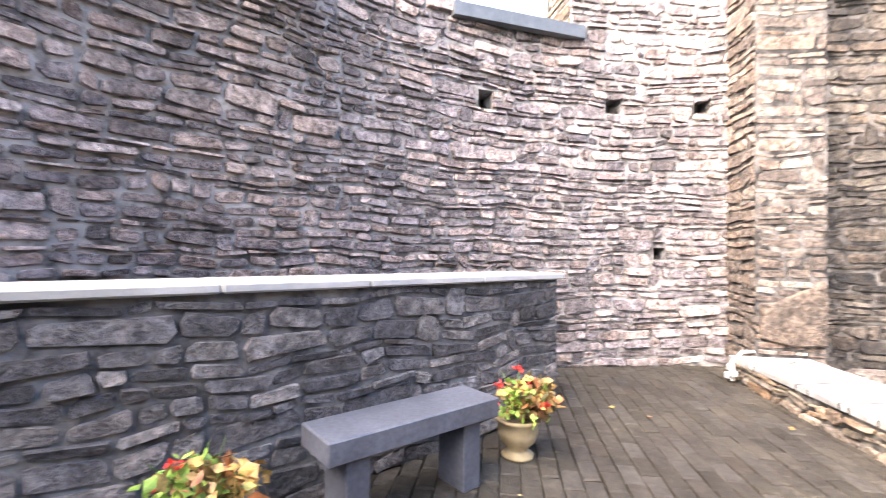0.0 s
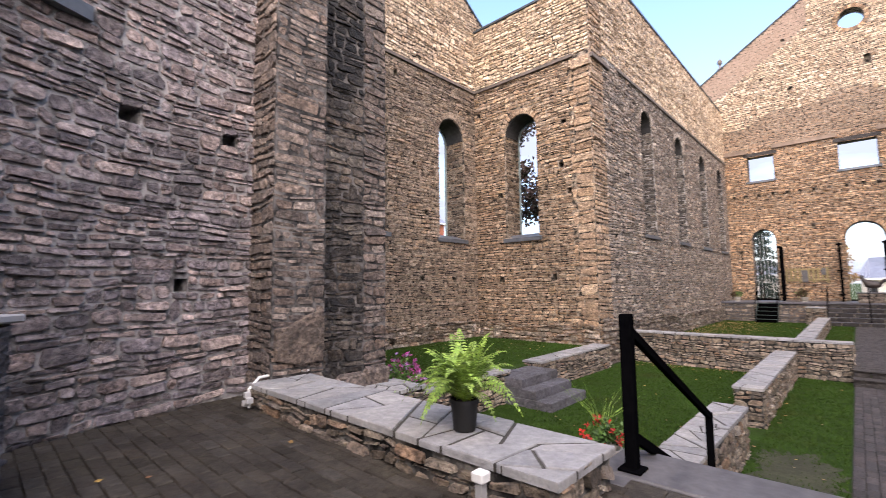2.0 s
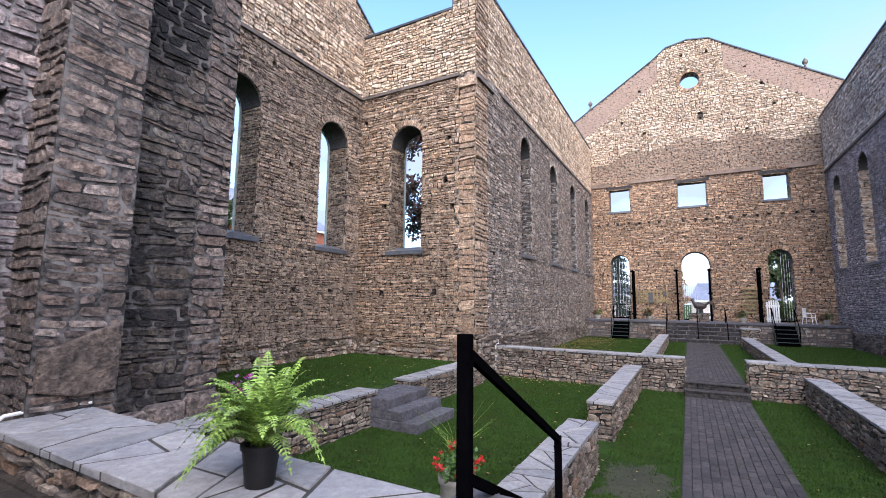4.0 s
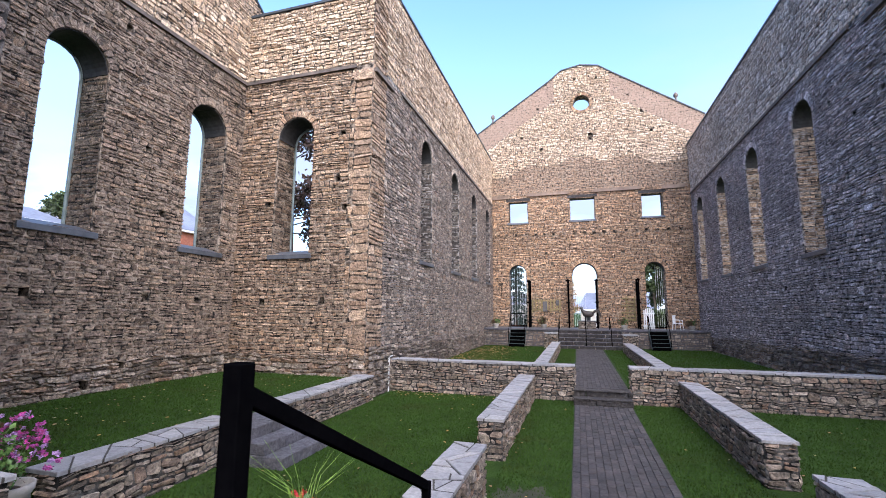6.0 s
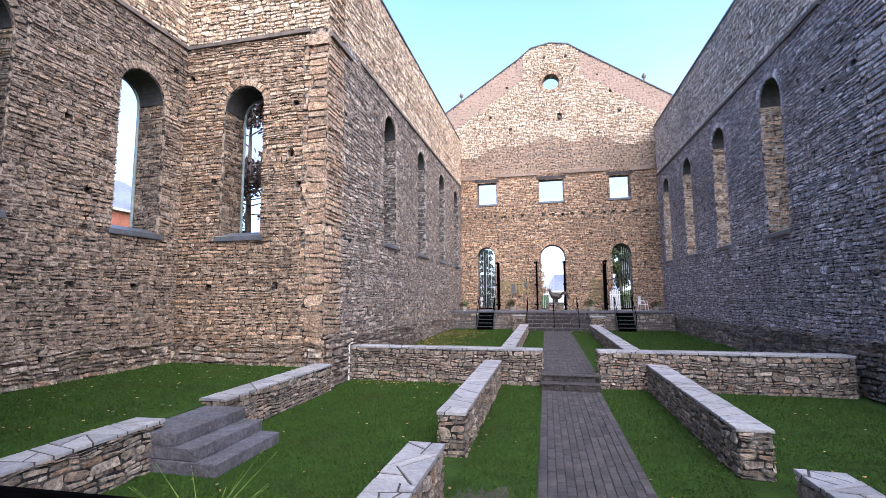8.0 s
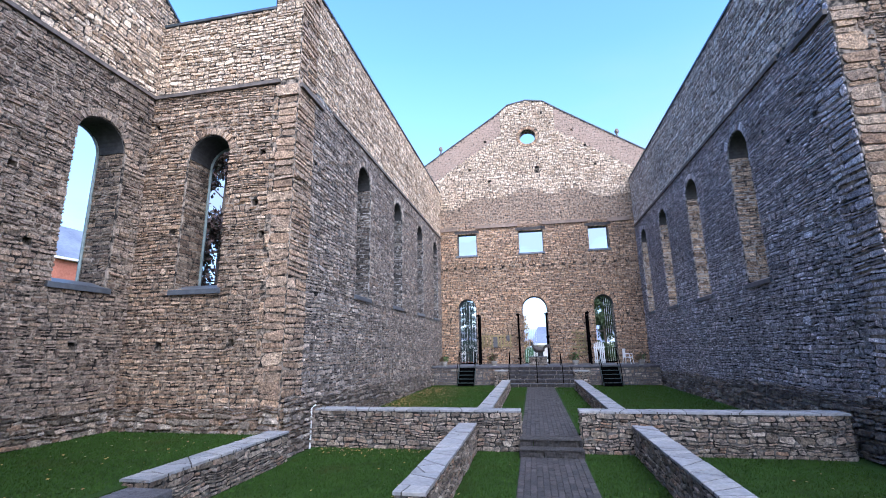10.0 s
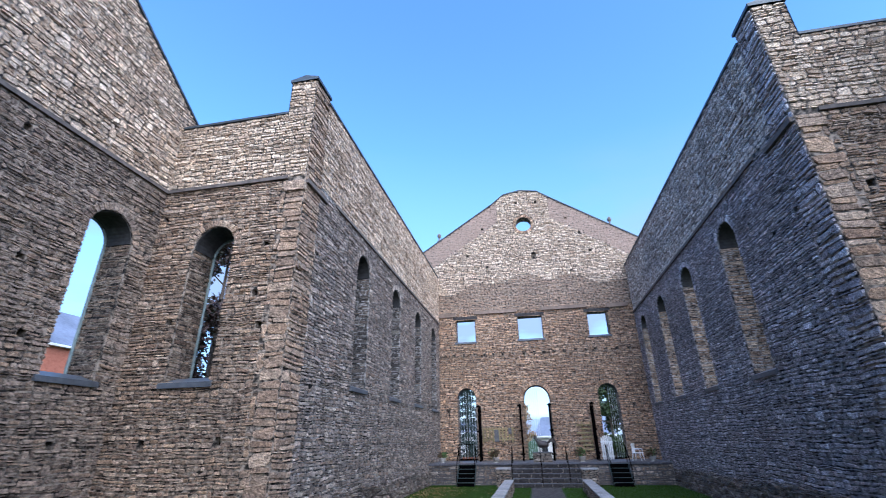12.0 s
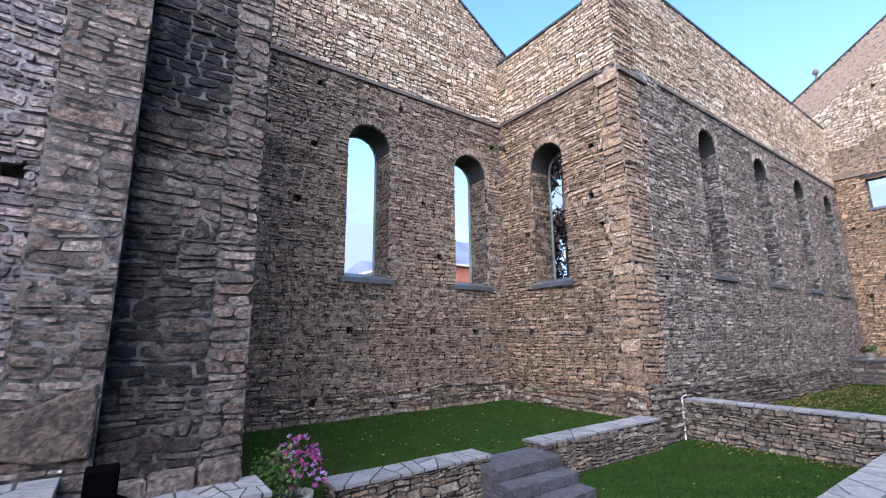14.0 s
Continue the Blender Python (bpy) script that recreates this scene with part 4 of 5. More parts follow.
def flagstones(corners, z, parent, seed, target=0.09, gap=0.012, thick=0.05):
    r = random.Random(seed)
    out = []
    split_poly([tuple(c) for c in corners], target, r, out)
    for poly in out:
        cx, cy = sum(p[0] for p in poly) / len(poly), sum(p[1] for p in poly) / len(poly)
        rad = max(0.04, min(abs((q[0] - p[0]) * (p[1] - cy) - (q[1] - p[1]) * (p[0] - cx)) / max(1e-6, math.hypot(q[0] - p[0], q[1] - p[1])) for p, q in zip(poly, poly[1:] + poly[:1])))
        area = sum(p[0] * q[1] - q[0] * p[1] for p, q in zip(poly, poly[1:] + poly[:1]))
        poly = inset_poly(poly if area > 0 else poly[::-1], min(gap, 0.4 * rad))
        f = 1.0
        bm = bmesh.new()
        dz = r.uniform(-0.006, 0.008)
        rings = [[bm.verts.new(((p[0] - cx) * k, (p[1] - cy) * k, zz)) for p in poly] for k, zz in ((f, -thick), (f, -0.008 + dz), (f * 0.975, dz))]
        for i in range(2):
            for k in range(len(poly)):
                j = (k + 1) % len(poly)
                bm.faces.new((rings[i][k], rings[i][j], rings[i + 1][j], rings[i + 1][k]))
        bm.faces.new(rings[2])
        ob = part("flagstone", bm, M_FLAG, parent)
        ob.location = (cx, cy, z)


def low_wall(name, x0, y0, x1, y1, top, bottom, seed, label="low rubble wall topped with pale crazy-paved flagstones", target=0.09, mat=None, group="low garden walls", over=0.04, pick=None):
    mat = mat or M_LOW
    bm = bmesh.new()
    box(bm, x0, y0, bottom, x1, y1, top - 0.045)
    w = tagged(part(name, bm, M_MORTAR_D, None), label, "stone wall", group)
    h = top - 0.055
    for o, u, n, L in (((x0, y0, 0), (1, 0, 0), (0, -1, 0), x1 - x0), ((x1, y0, 0), (0, 1, 0), (1, 0, 0), y1 - y0), ((x1, y1, 0), (-1, 0, 0), (0, 1, 0), x1 - x0), ((x0, y1, 0), (0, -1, 0), (-1, 0, 0), y1 - y0)):
        rubble("stones", flat_map(o, u, n), [(0, h), (L, h)], bottom, [], mat, w, 0.9, seed + int(10 * L), 0.03, course=(0.045, 0.15), length=(0.1, 0.32), warp=1.9, pick=pick, mat1=M_LOW1, joint=0.015)
    bm = bmesh.new()
    box(bm, x0 - over + 0.015, y0 - over + 0.015, top - 0.05, x1 + over - 0.015, y1 + over - 0.015, top - 0.008)
    part("joint_bed", bm, M_JOINT, w)
    flagstones([(x0 - over, y0 - over), (x1 + over, y0 - over), (x1 + over, y1 + over), (x0 - over, y1 + over)], top, w, seed, target)
    return w


low_wall("terrace_wall", -5.42, 0.06, -1.80, 0.72, 0.25, -1.5, 1, "low terrace wall of tan rubble with pale flagstone top", 0.17, pick=lambda u, v: v > -0.02)
low_wall("terrace_wall", -5.83, 0.80, -5.2, 2.42, -0.13, -1.5, 2, "short terrace wall with pale flagstone top along the pier foot", 0.09)
for k in range(3):
    bm = bmesh.new()
    rough_box(bm, -5.86, 0.98 + 0.43 * k, -0.16, -5.68 - 0.02 * k, 1.39 + 0.43 * k, 0.05 + 0.02 * k, random.Random(k + 3), 0.03, 0.012)
    part("base_stone", bm, M_PIER1, bpy.data.objects["wall_pier_left"])
for s in (-1, 1):
    xa, xb = sorted((s * 2.02, s * 2.46))
    low_wall("low_wall", xa, 2.9, xb, 6.42, -0.70, -1.5, 10 + s, target=0.10)
    low_wall("low_wall", xa, 8.02, xb, 13.95, -0.70, -1.5, 20 + s, target=0.17)
    xa, xb = sorted((s * 6.64, s * 7.14))
    low_wall("low_wall", xa, 8.02, xb, 12.28, -0.69, -1.5, 30 + s, target=0.15)
    low_wall("low_wall", xa, 3.75, xb, 6.62, -0.69, -1.5, 40 + s, target=0.15)
    xa, xb = sorted((s * 0.82 if s < 0 else 0.76, s * 6.9))
    low_wall("cross_wall", xa, 14.0, xb, 14.48, -0.37, -1.5, 50 + s, "cross wall of rubble with flat grey coping across the nave", target=0.32)
    xa, xb = sorted((s * 1.74, s * 2.16))
    low_wall("low_wall", xa, 14.56, xb, 27.2, -0.52, -1.3, 60 + s, target=0.28)

# three steps up to the transept lawn
for s in (-1, 1):
    st = empty("stone_steps", Matrix(), "three grey stone steps between two low walls", "steps")
    for k in range(3):
        bm = bmesh.new()
        xa, xb = sorted((s * (5.45 + 0.36 * k), s * 7.1))
        r = random.Random(k + 7)
        yy = 6.4
        while yy < 8.0:
            l = min(r.uniform(0.5, 0.9), 8.02 - yy)
            if 8.02 - yy - l < 0.2:
                l = 8.02 - yy
            rough_box(bm, xa + r.uniform(-0.02, 0.02), yy + 0.006, -1.42 + 0.2 * k, xb, yy + l - 0.006, -1.42 + 0.2 * (k + 1), r, 0.014, 0.003)
            yy += l
        part("step", bm, M_STEP, st)

for s in (-1, 1):
    xa, xb = sorted((s * 1.95, s * 2.75))
    low_wall("step_pier", xa, 29.0, xb, 30.15, -0.1 if s < 0 else -0.15, -1.1, 70 + s, "squat rubble pier beside the front steps", 0.2, pick=lambda u, v: u > -1)
# platform before the front doors
platform = sheet("floor_platform", -NX, 30.3, NX, 34.8, 0.1, M_SLATE, "raised stone platform before the doors", "platform", 1.6)
rubble("stones", flat_map((-NX, 30.3, 0), (1, 0, 0), (0, -1, 0)), [(0, -0.02), (2 * NX, -0.02)], -1.05, [], M_GREY, platform, 1.2, 400)
bm = bmesh.new()
box(bm, -NX, 30.2, 0.0, NX, 30.75, 0.115, 0.015)
part("platform_edge", bm, M_STEP, platform)
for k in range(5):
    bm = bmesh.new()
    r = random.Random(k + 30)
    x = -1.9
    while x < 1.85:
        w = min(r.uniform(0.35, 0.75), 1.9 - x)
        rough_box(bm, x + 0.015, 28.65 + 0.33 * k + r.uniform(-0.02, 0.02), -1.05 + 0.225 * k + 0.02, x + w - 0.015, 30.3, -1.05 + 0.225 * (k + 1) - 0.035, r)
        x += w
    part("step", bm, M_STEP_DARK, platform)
    # Treads paler than the blocks: sky light on the tops put into the colour
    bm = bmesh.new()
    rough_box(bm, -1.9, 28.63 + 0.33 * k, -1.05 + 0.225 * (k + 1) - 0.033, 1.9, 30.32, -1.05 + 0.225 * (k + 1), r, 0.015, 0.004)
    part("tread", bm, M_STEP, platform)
    bm = bmesh.new()
    box(bm, -1.88, 28.70 + 0.33 * k, -1.1, 1.88, 30.30, -1.05 + 0.225 * (k + 1) - 0.06)
    part("step_bed", bm, M_MORTAR, platform)


# ---- things on the terrace ----
def leaf_mat(name, cols, rough=0.6):
    m = piece_mat(name, cols, stain=(0.05, 0.05, 0.02), stain_amt=0.2, stain_scale=3.0, rough=rough, bumpy=0.0)
    m.node_tree.nodes["Principled BSDF"].inputs["Transmission Weight"].default_value = 0.0
    return m


M_FERN = leaf_mat("fern_leaf", [(0.13, 0.24, 0.03), (0.22, 0.36, 0.05), (0.30, 0.44, 0.08), (0.18, 0.30, 0.04)])
M_LEAF = leaf_mat("green_leaf", [(0.03, 0.07, 0.012), (0.06, 0.13, 0.02), (0.10, 0.19, 0.03)])
M_AUTUMN = leaf_mat("autumn_leaf", [(0.30, 0.17, 0.05), (0.42, 0.28, 0.08), (0.34, 0.12, 0.05), (0.22, 0.22, 0.05)])
M_RED = leaf_mat("red_petal", [(0.50, 0.02, 0.02), (0.65, 0.04, 0.03)])
M_PURPLE = leaf_mat("purple_petal", [(0.30, 0.03, 0.20), (0.42, 0.10, 0.38), (0.50, 0.04, 0.22)])
M_LILAC = leaf_mat("lilac_petal", [(0.34, 0.20, 0.44), (0.46, 0.30, 0.55)])
M_DARKLEAF = leaf_mat("copper_leaf", [(0.035, 0.018, 0.015), (0.06, 0.03, 0.022), (0.025, 0.03, 0.015)])
M_TREELEAF = leaf_mat("tree_leaf", [(0.03, 0.05, 0.014), (0.055, 0.085, 0.02), (0.04, 0.06, 0.02)])
M_SPRUCE = leaf_mat("spruce_needle", [(0.02, 0.04, 0.03), (0.035, 0.06, 0.045), (0.05, 0.08, 0.06)])
M_BROWNLEAF = leaf_mat("browning_leaf", [(0.05, 0.028, 0.014), (0.09, 0.05, 0.02), (0.13, 0.075, 0.03), (0.05, 0.06, 0.02)])
M_FALLEN = leaf_mat("fallen_leaf", [(0.40, 0.20, 0.05), (0.50, 0.33, 0.08), (0.28, 0.12, 0.05), (0.45, 0.38, 0.18)])
M_BARK = plain_mat("bark", (0.05, 0.038, 0.028), (0.11, 0.085, 0.062), 9.0, 0.95, 0, 0.9, 0.04)
M_GRANITE = plain_mat("bench_granite", (0.05, 0.055, 0.07), (0.092, 0.097, 0.12), 40.0, 0.55, 0, 0.3, 0.004)
M_POT = plain_mat("cast_stone", (0.20, 0.155, 0.085), (0.33, 0.265, 0.16), 14.0, 0.85, 0, 0.5)
M_URN = plain_mat("grey_cast_stone", (0.26, 0.25, 0.22), (0.40, 0.38, 0.34), 14.0, 0.85, 0, 0.5)
M_PLASTIC = plain_mat("black_plastic", (0.003, 0.003, 0.0035), (0.006, 0.006, 0.0065), 20.0, 0.6)
M_CAPSTONE = plain_mat("cap_limestone", (0.26, 0.26, 0.265), (0.38, 0.375, 0.37), 5.0, 0.8, 0, 0.6)


def leaf_cloud(name, pts, size, mat, parent, seed=1, droop=0.0, aspect=0.5, label=""):
    """Many small pointed leaves, one at each point."""
    rng = np.random.default_rng(seed)
    p = np.asarray(pts, float)
    n = len(p)
    d = rng.normal(0, 1, (n, 3))
    d[:, 2] -= droop
    d /= np.linalg.norm(d, axis=1, keepdims=True)
    e = np.cross(d, rng.normal(0, 1, (n, 3)))
    e /= np.maximum(np.linalg.norm(e, axis=1, keepdims=True), 1e-6)
    s = size * rng.uniform(0.6, 1.4, (n, 1))
    up = np.cross(d, e)
    v = np.stack([p, p + d * s * 0.5 + e * s * aspect * 0.5 + up * s * 0.06, p + d * s, p + d * s * 0.5 - e * s * aspect * 0.5 + up * s * 0.06], 1).reshape(-1, 3)
    f = (np.arange(n)[:, None] * 4 + np.arange(4)[None]).tolist()
    ob = mesh_object(name, v, f, mat, parent)
    return tagged(ob, label, kind="stuff") if n > 300 else tagged(ob, label)


def blob_points(rng, n, c, r, shell=0.5):
    d = rng.normal(0, 1, (n, 3))
    d /= np.linalg.norm(d, axis=1, keepdims=True)
    return np.array(c) + d * np.array(r) * rng.uniform(shell, 1.0, (n, 1))


# screen wall behind the bench, its stones as single pieces
SA, SB = Vector((-4.2, -1.88, 0)), Vector((-1.55, -4.35, 0))
sd = (SB - SA).normalized()
sn = Vector((-sd.y, sd.x, 0))
if sn.dot(Vector((0.0, 0.4, 0)) - SA) < 0:
    sn = -sn
SL = (SB - SA).length
scr = Matrix.Translation(SA) @ Matrix(((sd.x, -sn.x, 0, 0), (sd.y, -sn.y, 0, 0), (0, 0, 1, 0), (0, 0, 0, 1)))
bm = bmesh.new()
box(bm, 0, 0, -0.02, SL, 0.45, 1.07)
screen = part("screen_wall", bm, M_MORTAR_S, None)
screen.matrix_world = scr
tagged(screen, "low dark rubble wall with pale stone cap before the apse", "stone wall")


everything = lambda u, v: u > -1
rubble("stones", flat_map((0, 0, 0), (1, 0, 0), (0, -1, 0)), [(0, 1.05), (SL, 1.05)], 0.0, [], M_DARK, screen, 1.0, 5, 0.02, course=(0.04, 0.125), length=(0.1, 0.36), warp=1.6, pick=everything, mat1=M_DARK1, joint=0.006)
pilaster_face = bpy.data.objects["wall_pier_left"]
face = part("pilaster_face", box(bmesh.new(), 0, 0, 0, 0.67, 0.01, 5.0), M_MORTAR_W, pilaster_face)
face.matrix_world = Matrix(((0, -1, 0, -5.425), (1, 0, 0, 0.28), (0, 0, 1, 0.0), (0, 0, 0, 1)))
rubble("stones", flat_map((0, 0, 0), (1, 0, 0), (0, -1, 0)), [(0, 5.0), (0.67, 5.0)], 0.0, [], M_GREY, face, 1.0, 8, 0.014, course=(0.045, 0.15), length=(0.12, 0.38), warp=1.2, pick=everything, mat1=M_PIER1, joint=0.01)
bm = bmesh.new()
outline = ((0.03, 0.44), (0.34, 0.36), (0.64, 0.37), (0.655, 0.7), (0.64, 1.0), (0.42, 0.93), (0.2, 0.82), (0.03, 0.79))
rings = [[bm.verts.new((0.34 + (a - 0.34) * k, -d, 0.66 + (b - 0.66) * k)) for a, b in outline] for k, d in ((1.0, 0.0), (0.985, 0.05), (0.93, 0.062), (0.5, 0.07))]
for lo, hi in zip(rings, rings[1:]):
    for k in range(8):
        bm.faces.new((lo[k], lo[(k + 1) % 8], hi[(k + 1) % 8], hi[k]))
bm.faces.new(rings[-1])
part("large_stone", bm, M_BROWNSTONE, face, "large flat brownish stone")
rubble("end_stones", flat_map((0, 0.45, 0), (0, -1, 0), (-1, 0, 0)), [(0, 1.05), (0.45, 1.05)], 0.0, [], M_DARK, screen, 1.1, 71)
x = -0.05
r = random.Random(9)
while x < SL:
    w = r.uniform(0.7, 1.2)
    bm = bmesh.new()
    box(bm, x + 0.004, -0.05, 1.07, min(x + w, SL + 0.05) - 0.004, 0.5, 1.12, 0.01)
    part("cap_stone", bm, M_CAPSTONE, screen, "pale grey cap slab")
    x += w


# bench
bd = Vector((0.67, -0.64, 0)).normalized()
bench = empty("stone_bench", Matrix.Translation((-2.68, -2.79, 0)) @ Matrix.Rotation(math.atan2(bd.y, bd.x), 4, 'Z'), "dark grey polished granite bench on two block legs", "bench")
bm = bmesh.new()
box(bm, -0.5, -0.15, 0.37, 0.5, 0.15, 0.475, 0.006)
part("seat", bm, M_GRANITE, bench)
for sx in (-1, 1):
    bm = bmesh.new()
    box(bm, sx * 0.34 - 0.06, -0.11, 0, sx * 0.34 + 0.06, 0.11, 0.37, 0.005)
    part("leg", bm, M_GRANITE, bench)


def planter(name, x, y, z, h, r, mat, label, seed, leaves, flowers, spread, fh, spikes=0):
    """A turned urn with soil, leaves and flowers."""
    e = empty(name, Matrix.Translation((x, y, z)), label, "flower pot")
    bm = lathe(bmesh.new(), [(r * 0.72, 0), (r * 0.74, h * 0.08), (r * 0.5, h * 0.16), (r * 0.48, h * 0.24), (r * 0.8, h * 0.42), (r * 0.96, h * 0.66), (r * 0.92, h * 0.86), (r * 1.06, h * 0.92), (r * 1.08, h), (r * 0.95, h), (r * 0.92, h * 0.93)], 28)
    ob = part("urn", bm, mat, e)
    ob.data.polygons.foreach_set("use_smooth", [True] * len(ob.data.polygons))
    bm = lathe(bmesh.new(), [(r * 0.9, h * 0.88), (r * 0.5, h * 0.95), (0.01, h * 0.97)], 16)
    part("soil", bm, M_SOIL, e)
    rng = np.random.default_rng(seed)
    for k, (m, n, s) in enumerate(leaves):
        pts = blob_points(rng, n, (rng.normal(0, spread * 0.25), rng.normal(0, spread * 0.25), h + fh * 0.42), (spread * 0.85, spread * 0.85, fh * 0.5), 0.25)
        leaf_cloud("leaves", pts, s, m, e, seed + k, 0.1, 0.7)
    bm = bmesh.new()
    for k in range(14):
        a = rng.uniform(0, 6.28)
        q = (math.cos(a) * spread * rng.uniform(0.3, 0.85), math.sin(a) * spread * rng.uniform(0.3, 0.85), h + fh * rng.uniform(0.3, 0.9))
        tube(bm, [(q[0] * 0.2, q[1] * 0.2, h * 0.93), (q[0] * 0.5, q[1] * 0.5, h + (q[2] - h) * 0.6), q], 0.004, 5, 0.002)
    part("stems", bm, M_LEAF, e)
    for m, n, s in flowers:
        for k in range(n):
            a, rad = rng.uniform(0, 6.28), spread * math.sqrt(rng.uniform(0.05, 1.05))
            c = (rad * math.cos(a), rad * math.sin(a), h + fh * (0.95 - 0.65 * (rad / spread) ** 2) * rng.uniform(0.75, 1.08))
            leaf_cloud("flower", blob_points(rng, 22, c, (s, s, s * 0.8), 0.3), s * 0.9, m, e, seed + 100 + k, -0.3, 0.9)
    if spikes:
        bm = bmesh.new()
        for k in range(spikes):
            a, ln = rng.uniform(0, 6.28), rng.uniform(0.5, 0.95)
            tip = (math.cos(a) * ln * 0.55, math.sin(a) * ln * 0.55, h + ln * 0.8)
            tube(bm, [(0, 0, h * 0.95), (tip[0] * 0.3, tip[1] * 0.3, h + ln * 0.5), tip], 0.005, 4, 0.001)
        part("spike_grass", bm, M_FERN, e)
    return e


planter("flower_pot", -3.3, -2.22, 0, 0.25, 0.135, M_POT, "tan urn with red geranium and dry autumn leaves", 11, [(M_AUTUMN, 290, 0.065), (M_BROWNLEAF, 90, 0.06), (M_FERN, 150, 0.05)], [(M_RED, 5, 0.028)], 0.22, 0.30)
planter("flower_pot", -2.02, -3.45, 0, 0.25, 0.135, M_POT, "tan urn with yellowing leaves and a red bloom beside the bench", 12, [(M_AUTUMN, 230, 0.065), (M_FERN, 200, 0.055)], [(M_RED, 3, 0.03)], 0.22, 0.28)
planter("flower_pot", -6.32, 3.05, -1.42, 0.86, 0.22, M_URN, "grey stone urn overflowing with purple and pink petunias", 13, [(M_LEAF, 760, 0.055), (M_BROWNLEAF, 120, 0.05)], [(M_PURPLE, 78, 0.026), (M_LILAC, 42, 0.024)], 0.40, 0.72)
planter("flower_pot", -2.98, 3.3, -1.42, 0.72, 0.2, M_URN, "grey urn with red flowers and tall grass spikes", 14, [(M_LEAF, 380, 0.06)], [(M_RED, 22, 0.035)], 0.3, 0.4, 26)

# fern
fern = empty("potted_fern", Matrix.Translation((-2.68, 0.37, 0.25)), "bright green fern in a black plastic pot on the wall", "potted plant")
bm = lathe(bmesh.new(), [(0.075, 0), (0.078, 0.01), (0.098, 0.19), (0.108, 0.19), (0.108, 0.215), (0.095, 0.215), (0.09, 0.18)], 28)
part("pot", bm, M_PLASTIC, fern)
part("soil", lathe(bmesh.new(), [(0.088, 0.17), (0.05, 0.185), (0.005, 0.19)], 14), M_SOIL, fern)
rng = np.random.default_rng(21)
for k in range(84):
    a = rng.uniform(0, 6.283)
    L = rng.uniform(0.42, 0.68)
    lean = rng.uniform(0.1, 0.95)
    bm = bmesh.new()
    pts = []
    n = 22
    for i in range(n + 1):
        t = i / n
        out = L * (t * (0.25 + 0.55 * lean) + 0.12 * lean * t * t)
        zz = 0.18 + L * (1.15 - 0.45 * lean) * t - L * (0.22 + 0.62 * lean) * t ** 2.8
        pts.append(Vector((math.cos(a) * out, math.sin(a) * out, zz)))
    side = Vector((-math.sin(a), math.cos(a), 0))
    for i in range(n):
        p, q = pts[i], pts[i + 1]
        w = 0.0022
        bm.faces.new([bm.verts.new(v) for v in (p - side * w, p + side * w, q + side * w, q - side * w)])
        if i < 2:
            continue
        ln = 0.052 * math.sin(math.pi * min(1.0, 0.12 + i / n * 0.9)) + 0.006
        d = (q - p).normalized()
        for s in (-1, 1):
            b0 = p
            tip = p + side * s * ln + d * ln * 0.35 + Vector((0, 0, -0.25 * ln + rng.normal(0, 0.004)))
            m1 = p + side * s * ln * 0.5 + d * (ln * 0.18 + 0.0075)
            m2 = p + side * s * ln * 0.5 + d * (ln * 0.18 - 0.0075)
            bm.faces.new([bm.verts.new(v) for v in ((b0, m2, tip, m1) if s > 0 else (b0, m1, tip, m2))])
    part("frond", bm, M_FERN, fern)

# handrail down the steps
rail = empty("handrail", Matrix.Translation((-1.78, 1.04, 0.0)), "black square-bar steel handrail beside the steps", "handrail")
bm = bmesh.new()
box(bm, -0.038, -0.038, 0.012, 0.038, 0.038, 1.045, 0.004)
part("post", bm, M_BLACK, rail)
bm = bmesh.new()
box(bm, -0.075, -0.075, 0.012, 0.075, 0.075, 0.03, 0.003)
part("base_plate", bm, M_BLACK, rail)
bm = bmesh.new()
box(bm, -0.03, 2.04 - 0.03, -1.2, 0.03, 2.04 + 0.03, -0.04, 0.004)
part("post", bm, M_BLACK, rail)
for za, zb in ((0.95, -0.07), (0.24, -0.80)):
    ang = math.atan2(zb - za, 2.04)
    ln = math.hypot(2.04, zb - za)
    bm = bmesh.new()
    box(bm, -0.024, 0, -0.032, 0.024, ln, 0.032, 0.004, Matrix.Translation((0, 0, za)) @ Matrix.Rotation(ang, 4, 'X'))
    part("rail", bm, M_BLACK, rail)

# white conduit, outlet boxes and the small bollard light at the terrace wall
cond = empty("conduit", Matrix.Translation((0, 0, 0)), "white plastic conduit and outlet boxes at the wall corner", "conduit")
bm = tube(bmesh.new(), [(-5.3, 0.0, 0.02), (-5.32, 0.0, 0.2), (-5.44, 0.16, 0.285), (-5.47, 0.45, 0.295), (-5.42, 0.75, 0.285)], 0.016, 10)
part("pipe", bm, M_WHITE, cond)
for dx, dz in ((-0.04, 0.04), (0.05, 0.08), (0.0, 0.13)):
    bm = bmesh.new()
    box(bm, -5.28 + dx - 0.028, -0.06, dz, -5.28 + dx + 0.028, 0.0, dz + 0.06, 0.006)
    part("outlet_box", bm, M_CAPSTONE, cond)
bol = empty("bollard_light", Matrix.Translation((-2.2, -0.06, 0)), "small weathered white post light before the terrace wall", "garden light")
bm = bmesh.new()
box(bm, -0.025, -0.025, 0, 0.025, 0.025, 0.17, 0.004)
part("post", bm, M_CAPSTONE, bol)
bm = bmesh.new()
box(bm, -0.04, -0.04, 0.17, 0.04, 0.04, 0.225, 0.006)
part("head", bm, M_WHITE, bol)

# downpipe beside the cross wall
dp = empty("downpipe", Matrix.Translation((-6.78, 13.82, -1.42)), "thin white pipe in the corner of the nave wall", "pipe")
